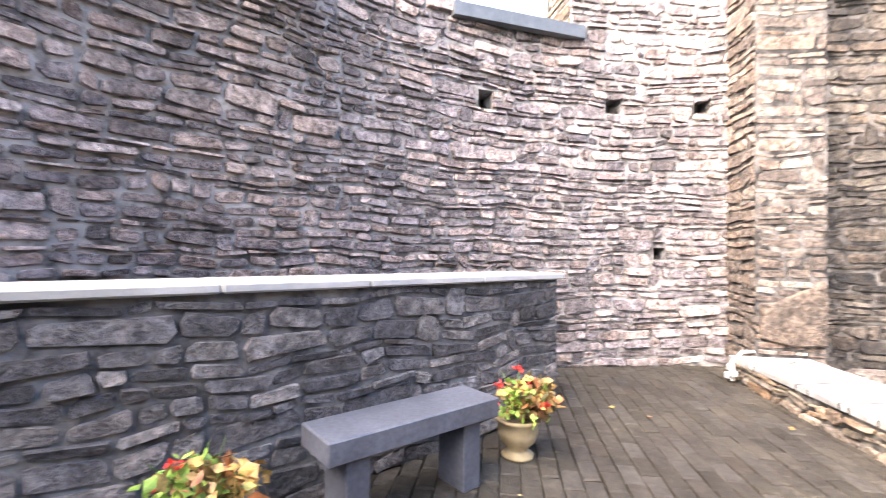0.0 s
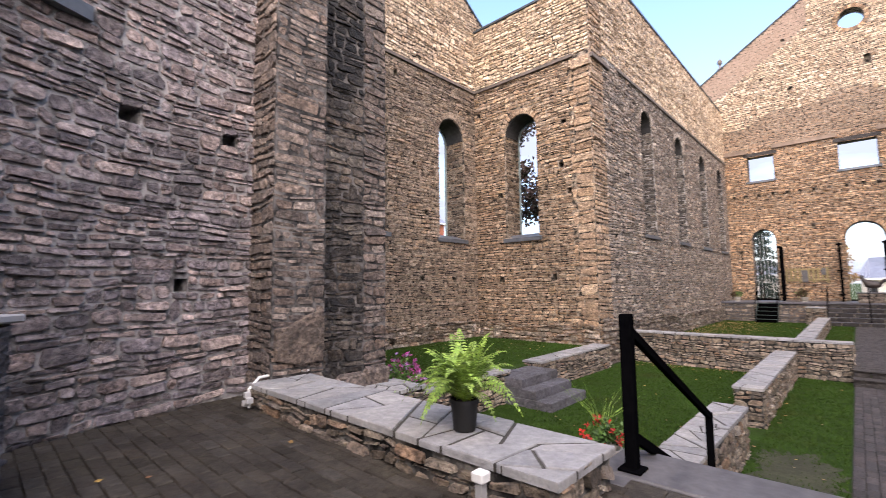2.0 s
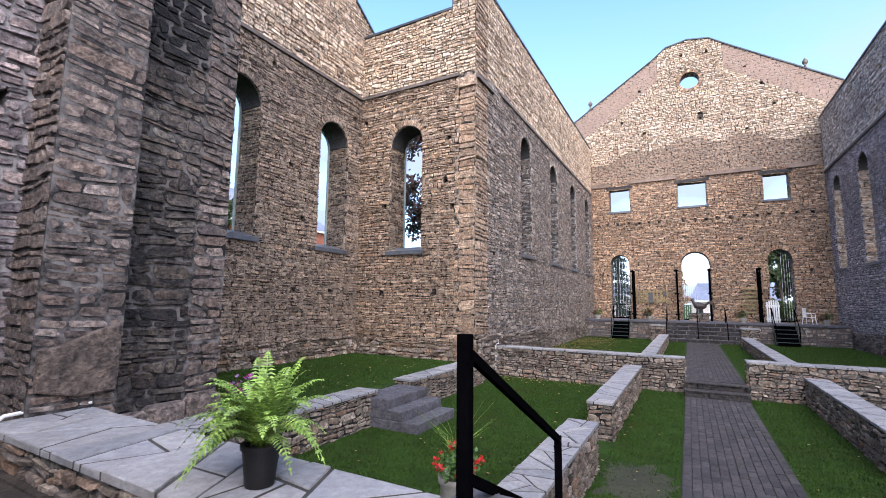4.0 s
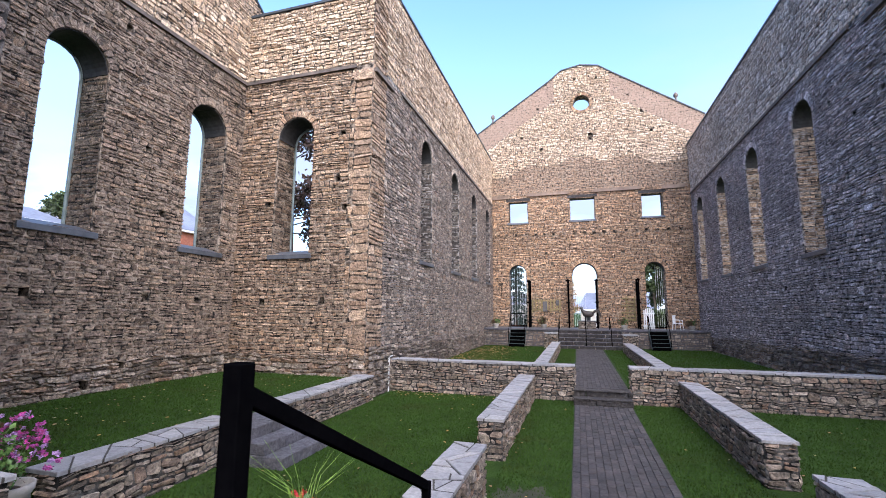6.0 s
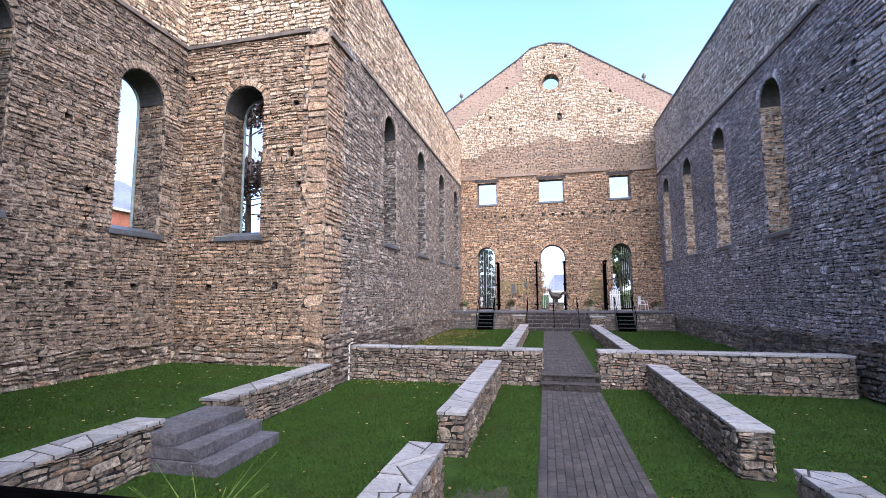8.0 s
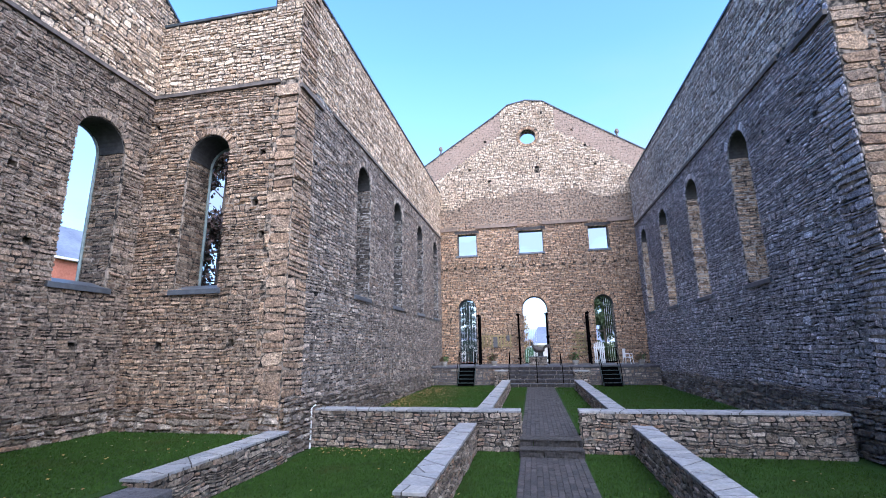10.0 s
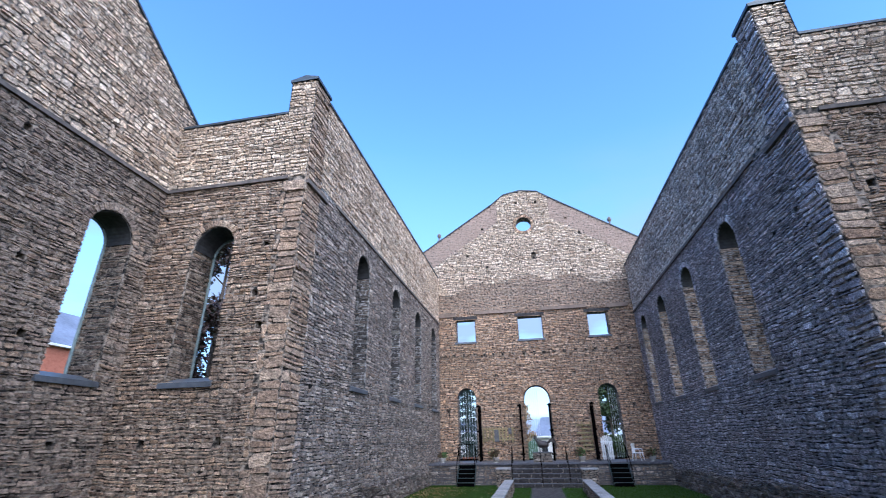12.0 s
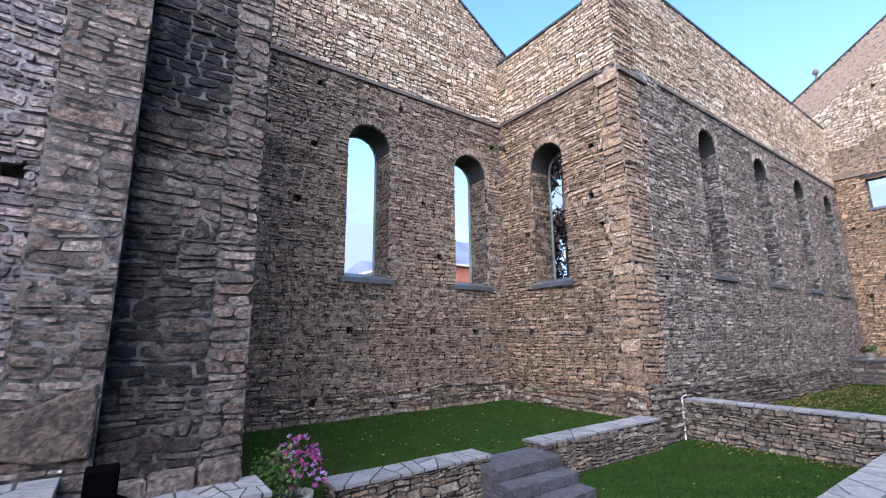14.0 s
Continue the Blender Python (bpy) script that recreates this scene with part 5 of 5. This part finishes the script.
part("pipe", tube(bmesh.new(), [(0, -0.05, 0.0), (-0.02, 0, 0.25), (-0.02, 0, 1.1), (0.06, 0.1, 1.16)], 0.028, 10), M_WHITE, dp)


# ---- things at the far end ----
def iron_gate(x, label="tall black iron gate leaf standing open at a doorway"):
    g = empty("iron_gate", Matrix.Translation((x, 32.6, 0.1)), label, "gate", "open gate leaves")
    for yy in (0.0, 1.05):
        bm = bmesh.new()
        box(bm, -0.05, yy - 0.05, 0, 0.05, yy + 0.05, 3.45, 0.006)
        part("gate_post", bm, M_BLACK, g)
    for z in (0.3, 1.2, 2.3, 3.1):
        bm = bmesh.new()
        box(bm, -0.02, 0.05, z, 0.02, 1.0, z + 0.05)
        part("crossbar", bm, M_BLACK, g)
    for k in range(5):
        bm = tube(bmesh.new(), [(0, 0.2 + 0.16 * k, 0.1), (0, 0.2 + 0.16 * k, 3.2)], 0.012, 6)
        part("bar", bm, M_BLACK, g)
    for z in (0.35, 1.75, 3.3):
        bm = bmesh.new()
        box(bm, -0.15, -0.06, z, 0.12, 0.06, z + 0.1, 0.01)
        part("hinge", bm, M_BLACK, g)


for gx in (-4.03, -1.27, 0.66, 3.36):
    iron_gate(gx)


def rod_screen(x, half, xs, label):
    """Thin upright rods that fill part of an arched doorway."""
    e = empty("door_screen", Matrix.Translation((x, 34.45, 0.1)), label, "door screen", "doorway rods")
    for k in xs:
        top = 4.75 - half - 0.15 + math.sqrt(max(0.0, half * half - k * k)) - 0.1
        part("rod", tube(bmesh.new(), [(k, 0, 0), (k, 0, top)], 0.008, 6), M_WHITE, e)
    bm = bmesh.new()
    box(bm, -half, -0.03, 0.0, half, 0.03, 0.07)
    part("bottom_rail", bm, M_BLACK, e)


rod_screen(-0.1, 0.86, [-0.76 + 0.13 * k for k in range(7)], "thin upright white rods in the middle doorway")
rod_screen(-5.0, 0.63, [-0.5 + 0.2 * k for k in range(6)], "thin upright white rods in the doorway before the spruce")
rod_screen(4.65, 0.63, [0.1, 0.24, 0.38, 0.5], "thin upright white rods in the doorway before the green tree")
for x0, half in ((-5.0, 0.65), (4.65, 0.65)):
    rg = empty("door_gate", Matrix.Translation((x0, 34.2, 0.1)), "low black iron railing gate across a doorway", "gate", "doorway gates")
    for k in range(9):
        part("bar", tube(bmesh.new(), [(-half + 0.08 + 0.14 * k, 0, 0.02), (-half + 0.08 + 0.14 * k, 0, 1.05)], 0.011, 6), M_BLACK, rg)
    for z in (0.1, 1.0):
        part("rail", tube(bmesh.new(), [(-half, 0, z), (half, 0, z)], 0.016, 6), M_BLACK, rg)
    for k in (-half + 0.01, half - 0.01):
        part("post", tube(bmesh.new(), [(k, 0, 0.0), (k, 0, 1.1)], 0.02, 6), M_BLACK, rg)

tr = empty("trellis", Matrix.Translation((-2.9, 33.88, 0)), "weathered wooden slat panel hung on the wall", "trellis")
for k in range(10):
    bm = bmesh.new()
    box(bm, -1.05 + 0.22 * k, -0.03, 1.2 + 0.08 * (k % 3), -0.95 + 0.22 * k, 0.0, 2.15, 0.004)
    part("slat", bm, M_WOOD, tr)
for z in (1.35, 2.0):
    bm = bmesh.new()
    box(bm, -1.05, 0.0, z, 1.1, 0.03, z + 0.07)
    part("rail", bm, M_WOOD, tr)
for x, w, h, z in ((-0.25, 0.3, 0.75, 1.25), (0.7, 0.22, 0.4, 1.7)):
    bm = bmesh.new()
    box(bm, x, -0.05, z, x + w, -0.035, z + h, 0.004)
    part("panel", bm, M_SLATE, tr)
tr = empty("trellis", Matrix.Translation((2.75, 33.88, 0)), "yellowed wooden rack with flat slats on the wall", "trellis")
for k in range(7):
    bm = bmesh.new()
    box(bm, -0.45 + 0.3 * (k % 2), -0.03, 0.65 + 0.25 * k, 0.5, 0.0, 0.75 + 0.25 * k, 0.004)
    part("slat", bm, M_WOOD, tr)
for x in (-0.1, 0.42):
    bm = bmesh.new()
    box(bm, x, 0.0, 0.6, x + 0.07, 0.03, 2.4)
    part("upright", bm, M_WOOD, tr)

# stone plinth with a rooster sculpture
pl = empty("stone_plinth", Matrix.Translation((-0.1, 31.2, 0.1)), "squat rubble plinth under the rooster", "plinth")
bm = bmesh.new()
box(bm, -0.55, -0.35, 0, 0.55, 0.35, 0.5)
part("core", bm, M_MORTAR, pl)
rubble("stones", flat_map((-0.55, -0.35, 0), (1, 0, 0), (0, -1, 0)), [(0, 0.48), (1.1, 0.48)], 0, [], M_GREY, pl, 1.2, 500)
bm = bmesh.new()
box(bm, -0.6, -0.4, 0.5, 0.6, 0.4, 0.56, 0.01)
part("top_slab", bm, M_SLATE, pl)
bm = bmesh.new()
for c, s in (((0, 0, 0.36), (0.30, 0.15, 0.18)), ((-0.14, 0, 0.42), (0.17, 0.12, 0.17)), ((-0.34, 0, 0.69), (0.075, 0.055, 0.075))):
    bmesh.ops.create_icosphere(bm, subdivisions=2, radius=1, matrix=Matrix.Translation(c) @ Matrix.Diagonal((*s, 1)))
tube(bm, [(-0.18, 0, 0.45), (-0.29, 0, 0.58), (-0.34, 0, 0.7)], 0.11, 10, 0.06)
tube(bm, [(-0.40, 0, 0.69), (-0.48, 0, 0.67)], 0.025, 6, 0.004)
for k in range(4):
    tube(bm, [(-0.39 + 0.035 * k, 0, 0.74), (-0.40 + 0.04 * k, 0, 0.83 - 0.01 * abs(k - 1))], 0.02, 5, 0.008)
for k in range(9):
    q = 0.06 * (k - 4)
    tube(bm, [(0.2, 0.2 * q, 0.40), (0.36, 0.6 * q, 0.60 - 0.3 * abs(q)), (0.50, q, 0.66 - 0.7 * abs(q)), (0.60, 1.2 * q, 0.52 - 0.9 * abs(q)), (0.63, 1.3 * q, 0.38 - 0.8 * abs(q))], 0.05, 6, 0.012)
tube(bm, [(-0.05, 0.06, 0), (-0.05, 0.05, 0.22)], 0.025, 6)
tube(bm, [(0.08, -0.06, 0), (0.08, -0.05, 0.22)], 0.025, 6)
st = part("rooster_sculpture", bm, plain_mat("painted_metal", (0.012, 0.011, 0.011), (0.055, 0.038, 0.03), 5.0, 0.5), None)
st.location = (0.0, 31.2, 0.655)
st.scale = (1.25, 1.2, 1.15)
tagged(st, "dark painted metal rooster standing on the plinth", "sculpture")

# white picket panel and plastic chair
pk = empty("picket_panel", Matrix.Translation((3.98, 33.2, 0.1)), "white wooden picket gate panel in the doorway", "gate")
for k in range(6):
    bm = bmesh.new()
    h = 1.3 + 0.14 * math.sin(math.pi * k / 5)
    box(bm, -0.32 + 0.115 * k, -0.015, 0.02, -0.24 + 0.115 * k, 0.015, h, 0.004)
    part("picket", bm, M_WHITE, pk)
for z in (0.15, 1.0):
    bm = bmesh.new()
    box(bm, -0.36, 0.015, z, 0.38, 0.04, z + 0.1)
    part("rail", bm, M_WHITE, pk)

ch = empty("plastic_chair", Matrix.Translation((5.5, 31.9, 0.1)) @ Matrix.Rotation(radians(60), 4, 'Z'), "white moulded plastic garden chair", "chair")
bm = bmesh.new()
box(bm, -0.25, -0.24, 0.40, 0.25, 0.24, 0.44, 0.012)
part("seat", bm, M_WHITE, ch)
for sx in (-1, 1):
    for sy in (-1, 1):
        part("leg", tube(bmesh.new(), [(sx * 0.27, sy * 0.26, 0), (sx * 0.22, sy * 0.21, 0.41)], 0.02, 8), M_WHITE, ch)
    part("armrest", tube(bmesh.new(), [(sx * 0.24, -0.22, 0.43), (sx * 0.28, -0.2, 0.63), (sx * 0.27, 0.2, 0.66)], 0.022, 8), M_WHITE, ch)
for k in range(5):
    bm = bmesh.new()
    box(bm, -0.24 + 0.1 * k, 0.2, 0.44, -0.17 + 0.1 * k, 0.23, 0.92 - 0.02 * abs(k - 2), 0.006)
    part("back_slat", bm, M_WHITE, ch)
bm = bmesh.new()
box(bm, -0.26, 0.19, 0.86, 0.26, 0.235, 0.95, 0.012)
part("back_top", bm, M_WHITE, ch)


M_DGREEN = plain_mat("dark_green_steel", (0.008, 0.016, 0.014), (0.018, 0.03, 0.026), 9.0, 0.5)


def steel_stairs(x):
    s = empty("metal_stairs", Matrix.Translation((x, 29.2, -1.05)), "dark green metal stairs with two handrails", "stairs", "side stairs")
    for k in range(5):
        bm = bmesh.new()
        box(bm, -0.5, 0.24 * k, 0.22 * (k + 1) - 0.03, 0.5, 0.24 * k + 0.26, 0.22 * (k + 1), 0.004)
        part("tread", bm, M_DGREEN, s)
        bm = bmesh.new()
        box(bm, -0.5, 0.24 * k + 0.03, 0.22 * k, 0.5, 0.24 * k + 0.05, 0.22 * (k + 1) - 0.032)
        part("riser", bm, M_BLACK, s)
    for sx in (-0.52, 0.52):
        bm = bmesh.new()
        box(bm, sx - 0.02, 0, -0.09, sx + 0.02, 1.62, 0.09, 0, Matrix.Translation((0, -0.05, 0.08)) @ Matrix.Rotation(radians(42), 4, 'X'))
        part("stringer", bm, M_DGREEN, s)
        for yy, z0 in ((0.0, 0.0), (1.15, 1.1)):
            part("post", tube(bmesh.new(), [(sx, yy, z0), (sx, yy, z0 + 0.95)], 0.024, 8), M_BLACK, s)
        part("rail", tube(bmesh.new(), [(sx, -0.05, 0.92), (sx, 1.15, 2.05), (sx, 1.6, 2.05)], 0.024, 8), M_BLACK, s)


steel_stairs(-4.55)
steel_stairs(4.05)
for x in (-1.86, -0.22, 1.25):
    h = empty("stair_rail", Matrix.Translation((x, 28.75, -1.05)), "thin black metal rail on the front steps", "handrail", "front step rails")
    part("post", tube(bmesh.new(), [(0, 0, 0), (0, 0, 0.95)], 0.025, 8), M_BLACK, h)
    part("post", tube(bmesh.new(), [(0, 1.6, 1.1), (0, 1.6, 2.05)], 0.025, 8), M_BLACK, h)
    part("rail", tube(bmesh.new(), [(0, -0.05, 0.95), (0, 1.6, 2.05)], 0.025, 8), M_BLACK, h)

for x in (-6.85, 6.85):
    f = empty("finial", Matrix.Translation((x, 34.3, 16.5)), "small turned stone finial on the gable", "finial")
    part("stem", lathe(bmesh.new(), [(0.2, -0.15), (0.2, 0.2), (0.08, 0.28), (0.07, 0.5), (0.15, 0.6), (0.17, 0.72), (0.1, 0.86), (0.02, 0.95)], 14), M_GREY, f)

for px, pz in ((-2.9, 0.1), (2.2, 0.1), (-6.2, 0.1), (6.1, 0.1)):
    planter("planter", px, 31.0, pz, 0.3, 0.2, M_URN, "stone planter of browning foliage on the platform", int(px * 10) + 90, [(M_BROWNLEAF, 260, 0.09), (M_LEAF, 110, 0.09)], [], 0.42 if abs(px) < 4 else 0.28, 0.6 if abs(px) < 4 else 0.4)


# ---- trees and houses beyond the walls ----
def tree(x, y, h, spread, mat, seed, label, n=9000, low=0.25, leaf=0.22):
    r = random.Random(seed)
    rng = np.random.default_rng(seed)
    t = empty("tree", Matrix.Translation((x, y, -1.42)), label, "tree")
    bm = bmesh.new()
    tube(bm, [(0, 0, 0), (0.1, 0.05, h * 0.3), (-0.05, 0.1, h * 0.6), (0.05, 0, h * 0.93)], 0.035 * h * 0.55, 10, 0.03)
    ends = []
    for k in range(26):
        z = h * r.uniform(low, 0.92)
        a = r.uniform(0, 6.28)
        reach = spread * (1 - 0.55 * abs(z / h - 0.5) / 0.5) * r.uniform(0.55, 1.05)
        e = (math.cos(a) * reach, math.sin(a) * reach, z + h * r.uniform(0.02, 0.12))
        tube(bm, [(0, 0, z), (e[0] * 0.5, e[1] * 0.5, z + (e[2] - z) * 0.35), e], 0.05, 5, 0.012)
        ends.append(e)
        ends.append((e[0] * 0.6, e[1] * 0.6, z + (e[2] - z) * 0.6))
    part("trunk", bm, M_BARK, t)
    pts = [blob_points(rng, n // len(ends), e, (spread * 0.27, spread * 0.27, h * 0.07), 0.05) for e in ends]
    leaf_cloud("crown", np.concatenate(pts), leaf, mat, t, seed, 0.4, 0.6)


def spruce(x, y, h, spread, seed):
    rng = np.random.default_rng(seed)
    t = empty("tree", Matrix.Translation((x, y, -1.42)), "dark blue-green spruce with drooping layered boughs", "tree")
    part("trunk", tube(bmesh.new(), [(0, 0, 0), (0, 0, h)], 0.2, 8, 0.03), M_BARK, t)
    pts = []
    for k in range(13):
        z = h * (0.12 + 0.86 * k / 13)
        rad = spread * (1 - k / 13.5)
        for b in range(13):
            a = rng.uniform(0, 6.28)
            s = np.linspace(0.1, 1, 60)[:, None]
            d = np.array([[math.cos(a), math.sin(a), 0]])
            q = d * s * rad * rng.uniform(0.7, 1.05) + np.array([[0, 0, 1]]) * (z - 0.35 * rad * s ** 2 * rng.uniform(0.5, 1.3))
            pts.append(q + rng.normal(0, 0.07 + 0.05 * rad, q.shape) * np.array([1, 1, 0.45]))
    leaf_cloud("crown", np.concatenate(pts), 0.26, M_SPRUCE, t, seed, 0.7, 0.35)


tree(-18.6, 24.2, 17.0, 2.9, M_DARKLEAF, 51, "tall thin tree of dark copper and green leaves", 12000, 0.12, 0.3)
tree(6.9, 50, 9.0, 2.8, M_TREELEAF, 52, "broad green tree beyond the doorway", 16000, 0.1, 0.34)
tree(-1.9, 58, 6.5, 1.6, M_AUTUMN, 53, "small tree in orange autumn leaf", 4000, 0.3, 0.2)
tree(-44, 27.4, 13.5, 3.0, M_TREELEAF, 54, "green tree beside the white house", 5000, 0.2, 0.4)
tree(-46, 17.5, 7.6, 2.8, M_TREELEAF, 55, "distant green tree behind the houses", 5000, 0.2, 0.4)
spruce(-7.3, 50, 10.5, 3.0, 56)
M_BRICK = plain_mat("red_brick", (0.30, 0.10, 0.055), (0.42, 0.16, 0.09), 5.0, 0.9)
M_ROOF = plain_mat("blue_grey_roof", (0.13, 0.145, 0.19), (0.19, 0.21, 0.26), 3.0, 0.7)
M_CREAM = plain_mat("cream_render", (0.60, 0.56, 0.50), (0.72, 0.68, 0.62), 3.0, 0.9)
m_glass, gn, gl, gb = base_mat("window_glass", 0.08)
gb.inputs["Base Color"].default_value = (0.03, 0.035, 0.04, 1)


def house(x0, y0, x1, y1, eave, ridge, wall_mat, label, windows, face="x"):
    """A gabled house: wall body, roof with eaves, white gutter, windows on the side that faces the church."""
    h = empty("house", Matrix.Translation((x0, y0, -1.42)), label, "house")
    w, d = x1 - x0, y1 - y0
    e, r = eave + 1.42, ridge + 1.42
    bm = bmesh.new()
    box(bm, 0, 0, 0, w, d, e)
    part("wall", bm, wall_mat, h)
    bm = bmesh.new()
    o = 0.4
    vs = [bm.verts.new(v) for v in ((-o, -o, e), (w + o, -o, e), (w + o, d + o, e), (-o, d + o, e), (w / 2, d * 0.12, r), (w / 2, d * 0.88, r))]
    faces = ((0, 1, 4), (1, 2, 5, 4), (2, 3, 5), (3, 0, 4, 5), (0, 3, 2, 1))
    if face == "y":
        vs[4].co, vs[5].co = (w * 0.08, d / 2, r), (w * 0.92, d / 2, r)
        faces = ((0, 1, 5, 4), (1, 2, 5), (2, 3, 4, 5), (3, 0, 4), (0, 3, 2, 1))
    for f in faces:
        bm.faces.new([vs[i] for i in f])
    part("roof", bm, M_ROOF, h)
    bm = bmesh.new()
    box(bm, -o - 0.08, -o - 0.08, e - 0.18, w + o + 0.08, d + o + 0.08, e + 0.02)
    part("gutter", bm, M_WHITE, h)
    for a, z, ww, hh in windows:
        bm = bmesh.new()
        if face == "x":
            box(bm, w - 0.02, a - 0.08, z + 1.42 - 0.08, w + 0.05, a + ww + 0.08, z + hh + 1.42 + 0.08)
        else:
            box(bm, a - 0.08, -0.05, z + 1.42 - 0.08, a + ww + 0.08, 0.02, z + hh + 1.42 + 0.08)
        win = part("window", bm, M_WHITE, h)
        bm = bmesh.new()
        if face == "x":
            box(bm, w + 0.05, a, z + 1.42, w + 0.07, a + ww, z + hh + 1.42)
        else:
            box(bm, a, -0.07, z + 1.42, a + ww, -0.05, z + hh + 1.42)
        part("pane", bm, m_glass, win)


house(-52, 28.5, -41, 41.5, 9.7, 14.0, M_BRICK, "red brick house with blue-grey hipped roof and white gutter", [(2.0, 6.0, 1.0, 1.7), (6.0, 6.0, 1.0, 1.7), (2.0, 1.5, 1.0, 1.7), (6.0, 1.5, 1.0, 1.7)])
house(-50, 21.5, -41, 25.6, 8.1, 9.9, M_CREAM, "pale house with low grey roof", [(0.7, 6.6, 0.8, 1.4), (2.5, 6.6, 0.8, 1.4)])
house(-0.3, 62, 9.0, 70, 1.6, 3.9, M_CREAM, "low cream building with grey roof beyond the doorway", [(0.5, -0.4, 0.7, 1.1), (1.9, -0.4, 0.7, 1.1)], "y")
house(-11, 56, -4.0, 62, 2.1, 3.4, M_CREAM, "low white building behind the spruce", [(1.0, -0.6, 0.8, 1.0), (2.6, -0.6, 0.8, 1.0)], "y")
fence = empty("fence", Matrix.Translation((-9, 46, -1.42)), "low reddish-brown timber fence", "fence")
for k in range(22):
    bm = bmesh.new()
    box(bm, 0.28 * k, -0.02, 0.05, 0.28 * k + 0.2, 0.02, 1.3, 0.004)
    part("board", bm, M_BRICK, fence)

# ---- leaves and grass ----
rng = np.random.default_rng(77)
pts = [np.stack([-6.6 + np.abs(rng.normal(0, 1.3, 2600)), rng.uniform(15, 28.5, 2600), np.full(2600, -1.0)], 1)]
pts.append(np.stack([rng.uniform(-6.4, -2.6, 130), 13.85 - np.abs(rng.normal(0, 0.35, 130)), np.full(130, -1.405)], 1))
pts.append(np.stack([rng.uniform(-11.9, -7.4, 160), rng.uniform(3, 12, 160), np.full(160, -0.775)], 1))
pts.append(np.stack([rng.uniform(-6, 6, 130), rng.uniform(4, 13, 130), np.full(130, -1.4)], 1))
pts.append(np.stack([rng.uniform(-5, -2, 12), rng.uniform(-2.4, -0.1, 12), np.full(12, 0.006)], 1))
p = np.concatenate(pts)
n = len(p)
a = rng.uniform(0, 6.28, n)
s = rng.uniform(0.035, 0.075, n)
d = np.stack([np.cos(a), np.sin(a), rng.uniform(-0.1, 0.25, n)], 1) * s[:, None]
e = np.stack([-np.sin(a), np.cos(a), rng.uniform(-0.1, 0.2, n)], 1) * s[:, None] * 0.42
v = np.stack([p - d * 0.5, p + e, p + d * 0.5, p - e], 1).reshape(-1, 3) + np.array([0, 0, 0.012])
tagged(mesh_object("fallen_leaves", v, (np.arange(n)[:, None] * 4 + np.arange(4)).tolist(), M_FALLEN), "scattered orange and yellow fallen leaves", "leaves", "", "stuff")


bm = bmesh.new()
r = random.Random(61)
rim = [bm.verts.new((-1.42 + 0.62 * q * math.cos(a), 6.1 + 1.0 * q * math.sin(a), -1.414)) for a, q in ((2 * math.pi * k / 60, r.uniform(0.6, 1.1)) for k in range(60))]
bm.faces.new(rim)
part("bare_earth", bm, plain_mat("worn_earth", (0.020, 0.025, 0.008), (0.042, 0.042, 0.022), 14.0, 0.95, 0, 0.8), ground, "worn patch of bare earth")


def grass(name, x0, y0, x1, y1, z, n, seed, hgt=0.038):
    rng = np.random.default_rng(seed)
    p = np.stack([rng.uniform(x0, x1, n), rng.uniform(y0, y1, n), np.full(n, z)], 1)
    keep = ~((p[:, 0] > -0.86) & (p[:, 0] < 0.74) & (p[:, 1] > 3.4))
    keep &= np.hypot((p[:, 0] + 1.42) / 0.5, (p[:, 1] - 6.1) / 0.85) + rng.normal(0, 0.45, n) > 0.95
    p = p[keep]
    n = len(p)
    a = rng.uniform(0, 6.28, n)
    w = rng.uniform(0.006, 0.012, n)[:, None]
    h = hgt * rng.uniform(0.4, 1.3, n)
    side = np.stack([np.cos(a), np.sin(a), 0 * a], 1) * w
    tip = p + np.stack([rng.normal(0, 0.018, n), rng.normal(0, 0.018, n), h], 1)
    v = np.stack([p - side, p + side, tip], 1).reshape(-1, 3)
    tagged(mesh_object(name, v, (np.arange(n)[:, None] * 3 + np.arange(3)).tolist(), M_BLADE), "short green grass blades of the lawn", "grass", "", "stuff")


grass("grass", -6.6, 2.4, -2.5, 14.0, -1.42, 60000, 1)
grass("grass", -2.0, 3.2, 2.0, 14.0, -1.42, 50000, 2)
grass("grass", 2.5, 3.2, 6.6, 14.0, -1.42, 35000, 3)
grass("grass", -12.0, 2.4, -7.2, 12.3, -0.8, 45000, 4)
grass("grass", -6.8, 14.6, -0.9, 30.0, -1.05, 45000, 5, 0.06)
grass("grass", 0.8, 14.6, 6.8, 30.0, -1.05, 30000, 6, 0.06)
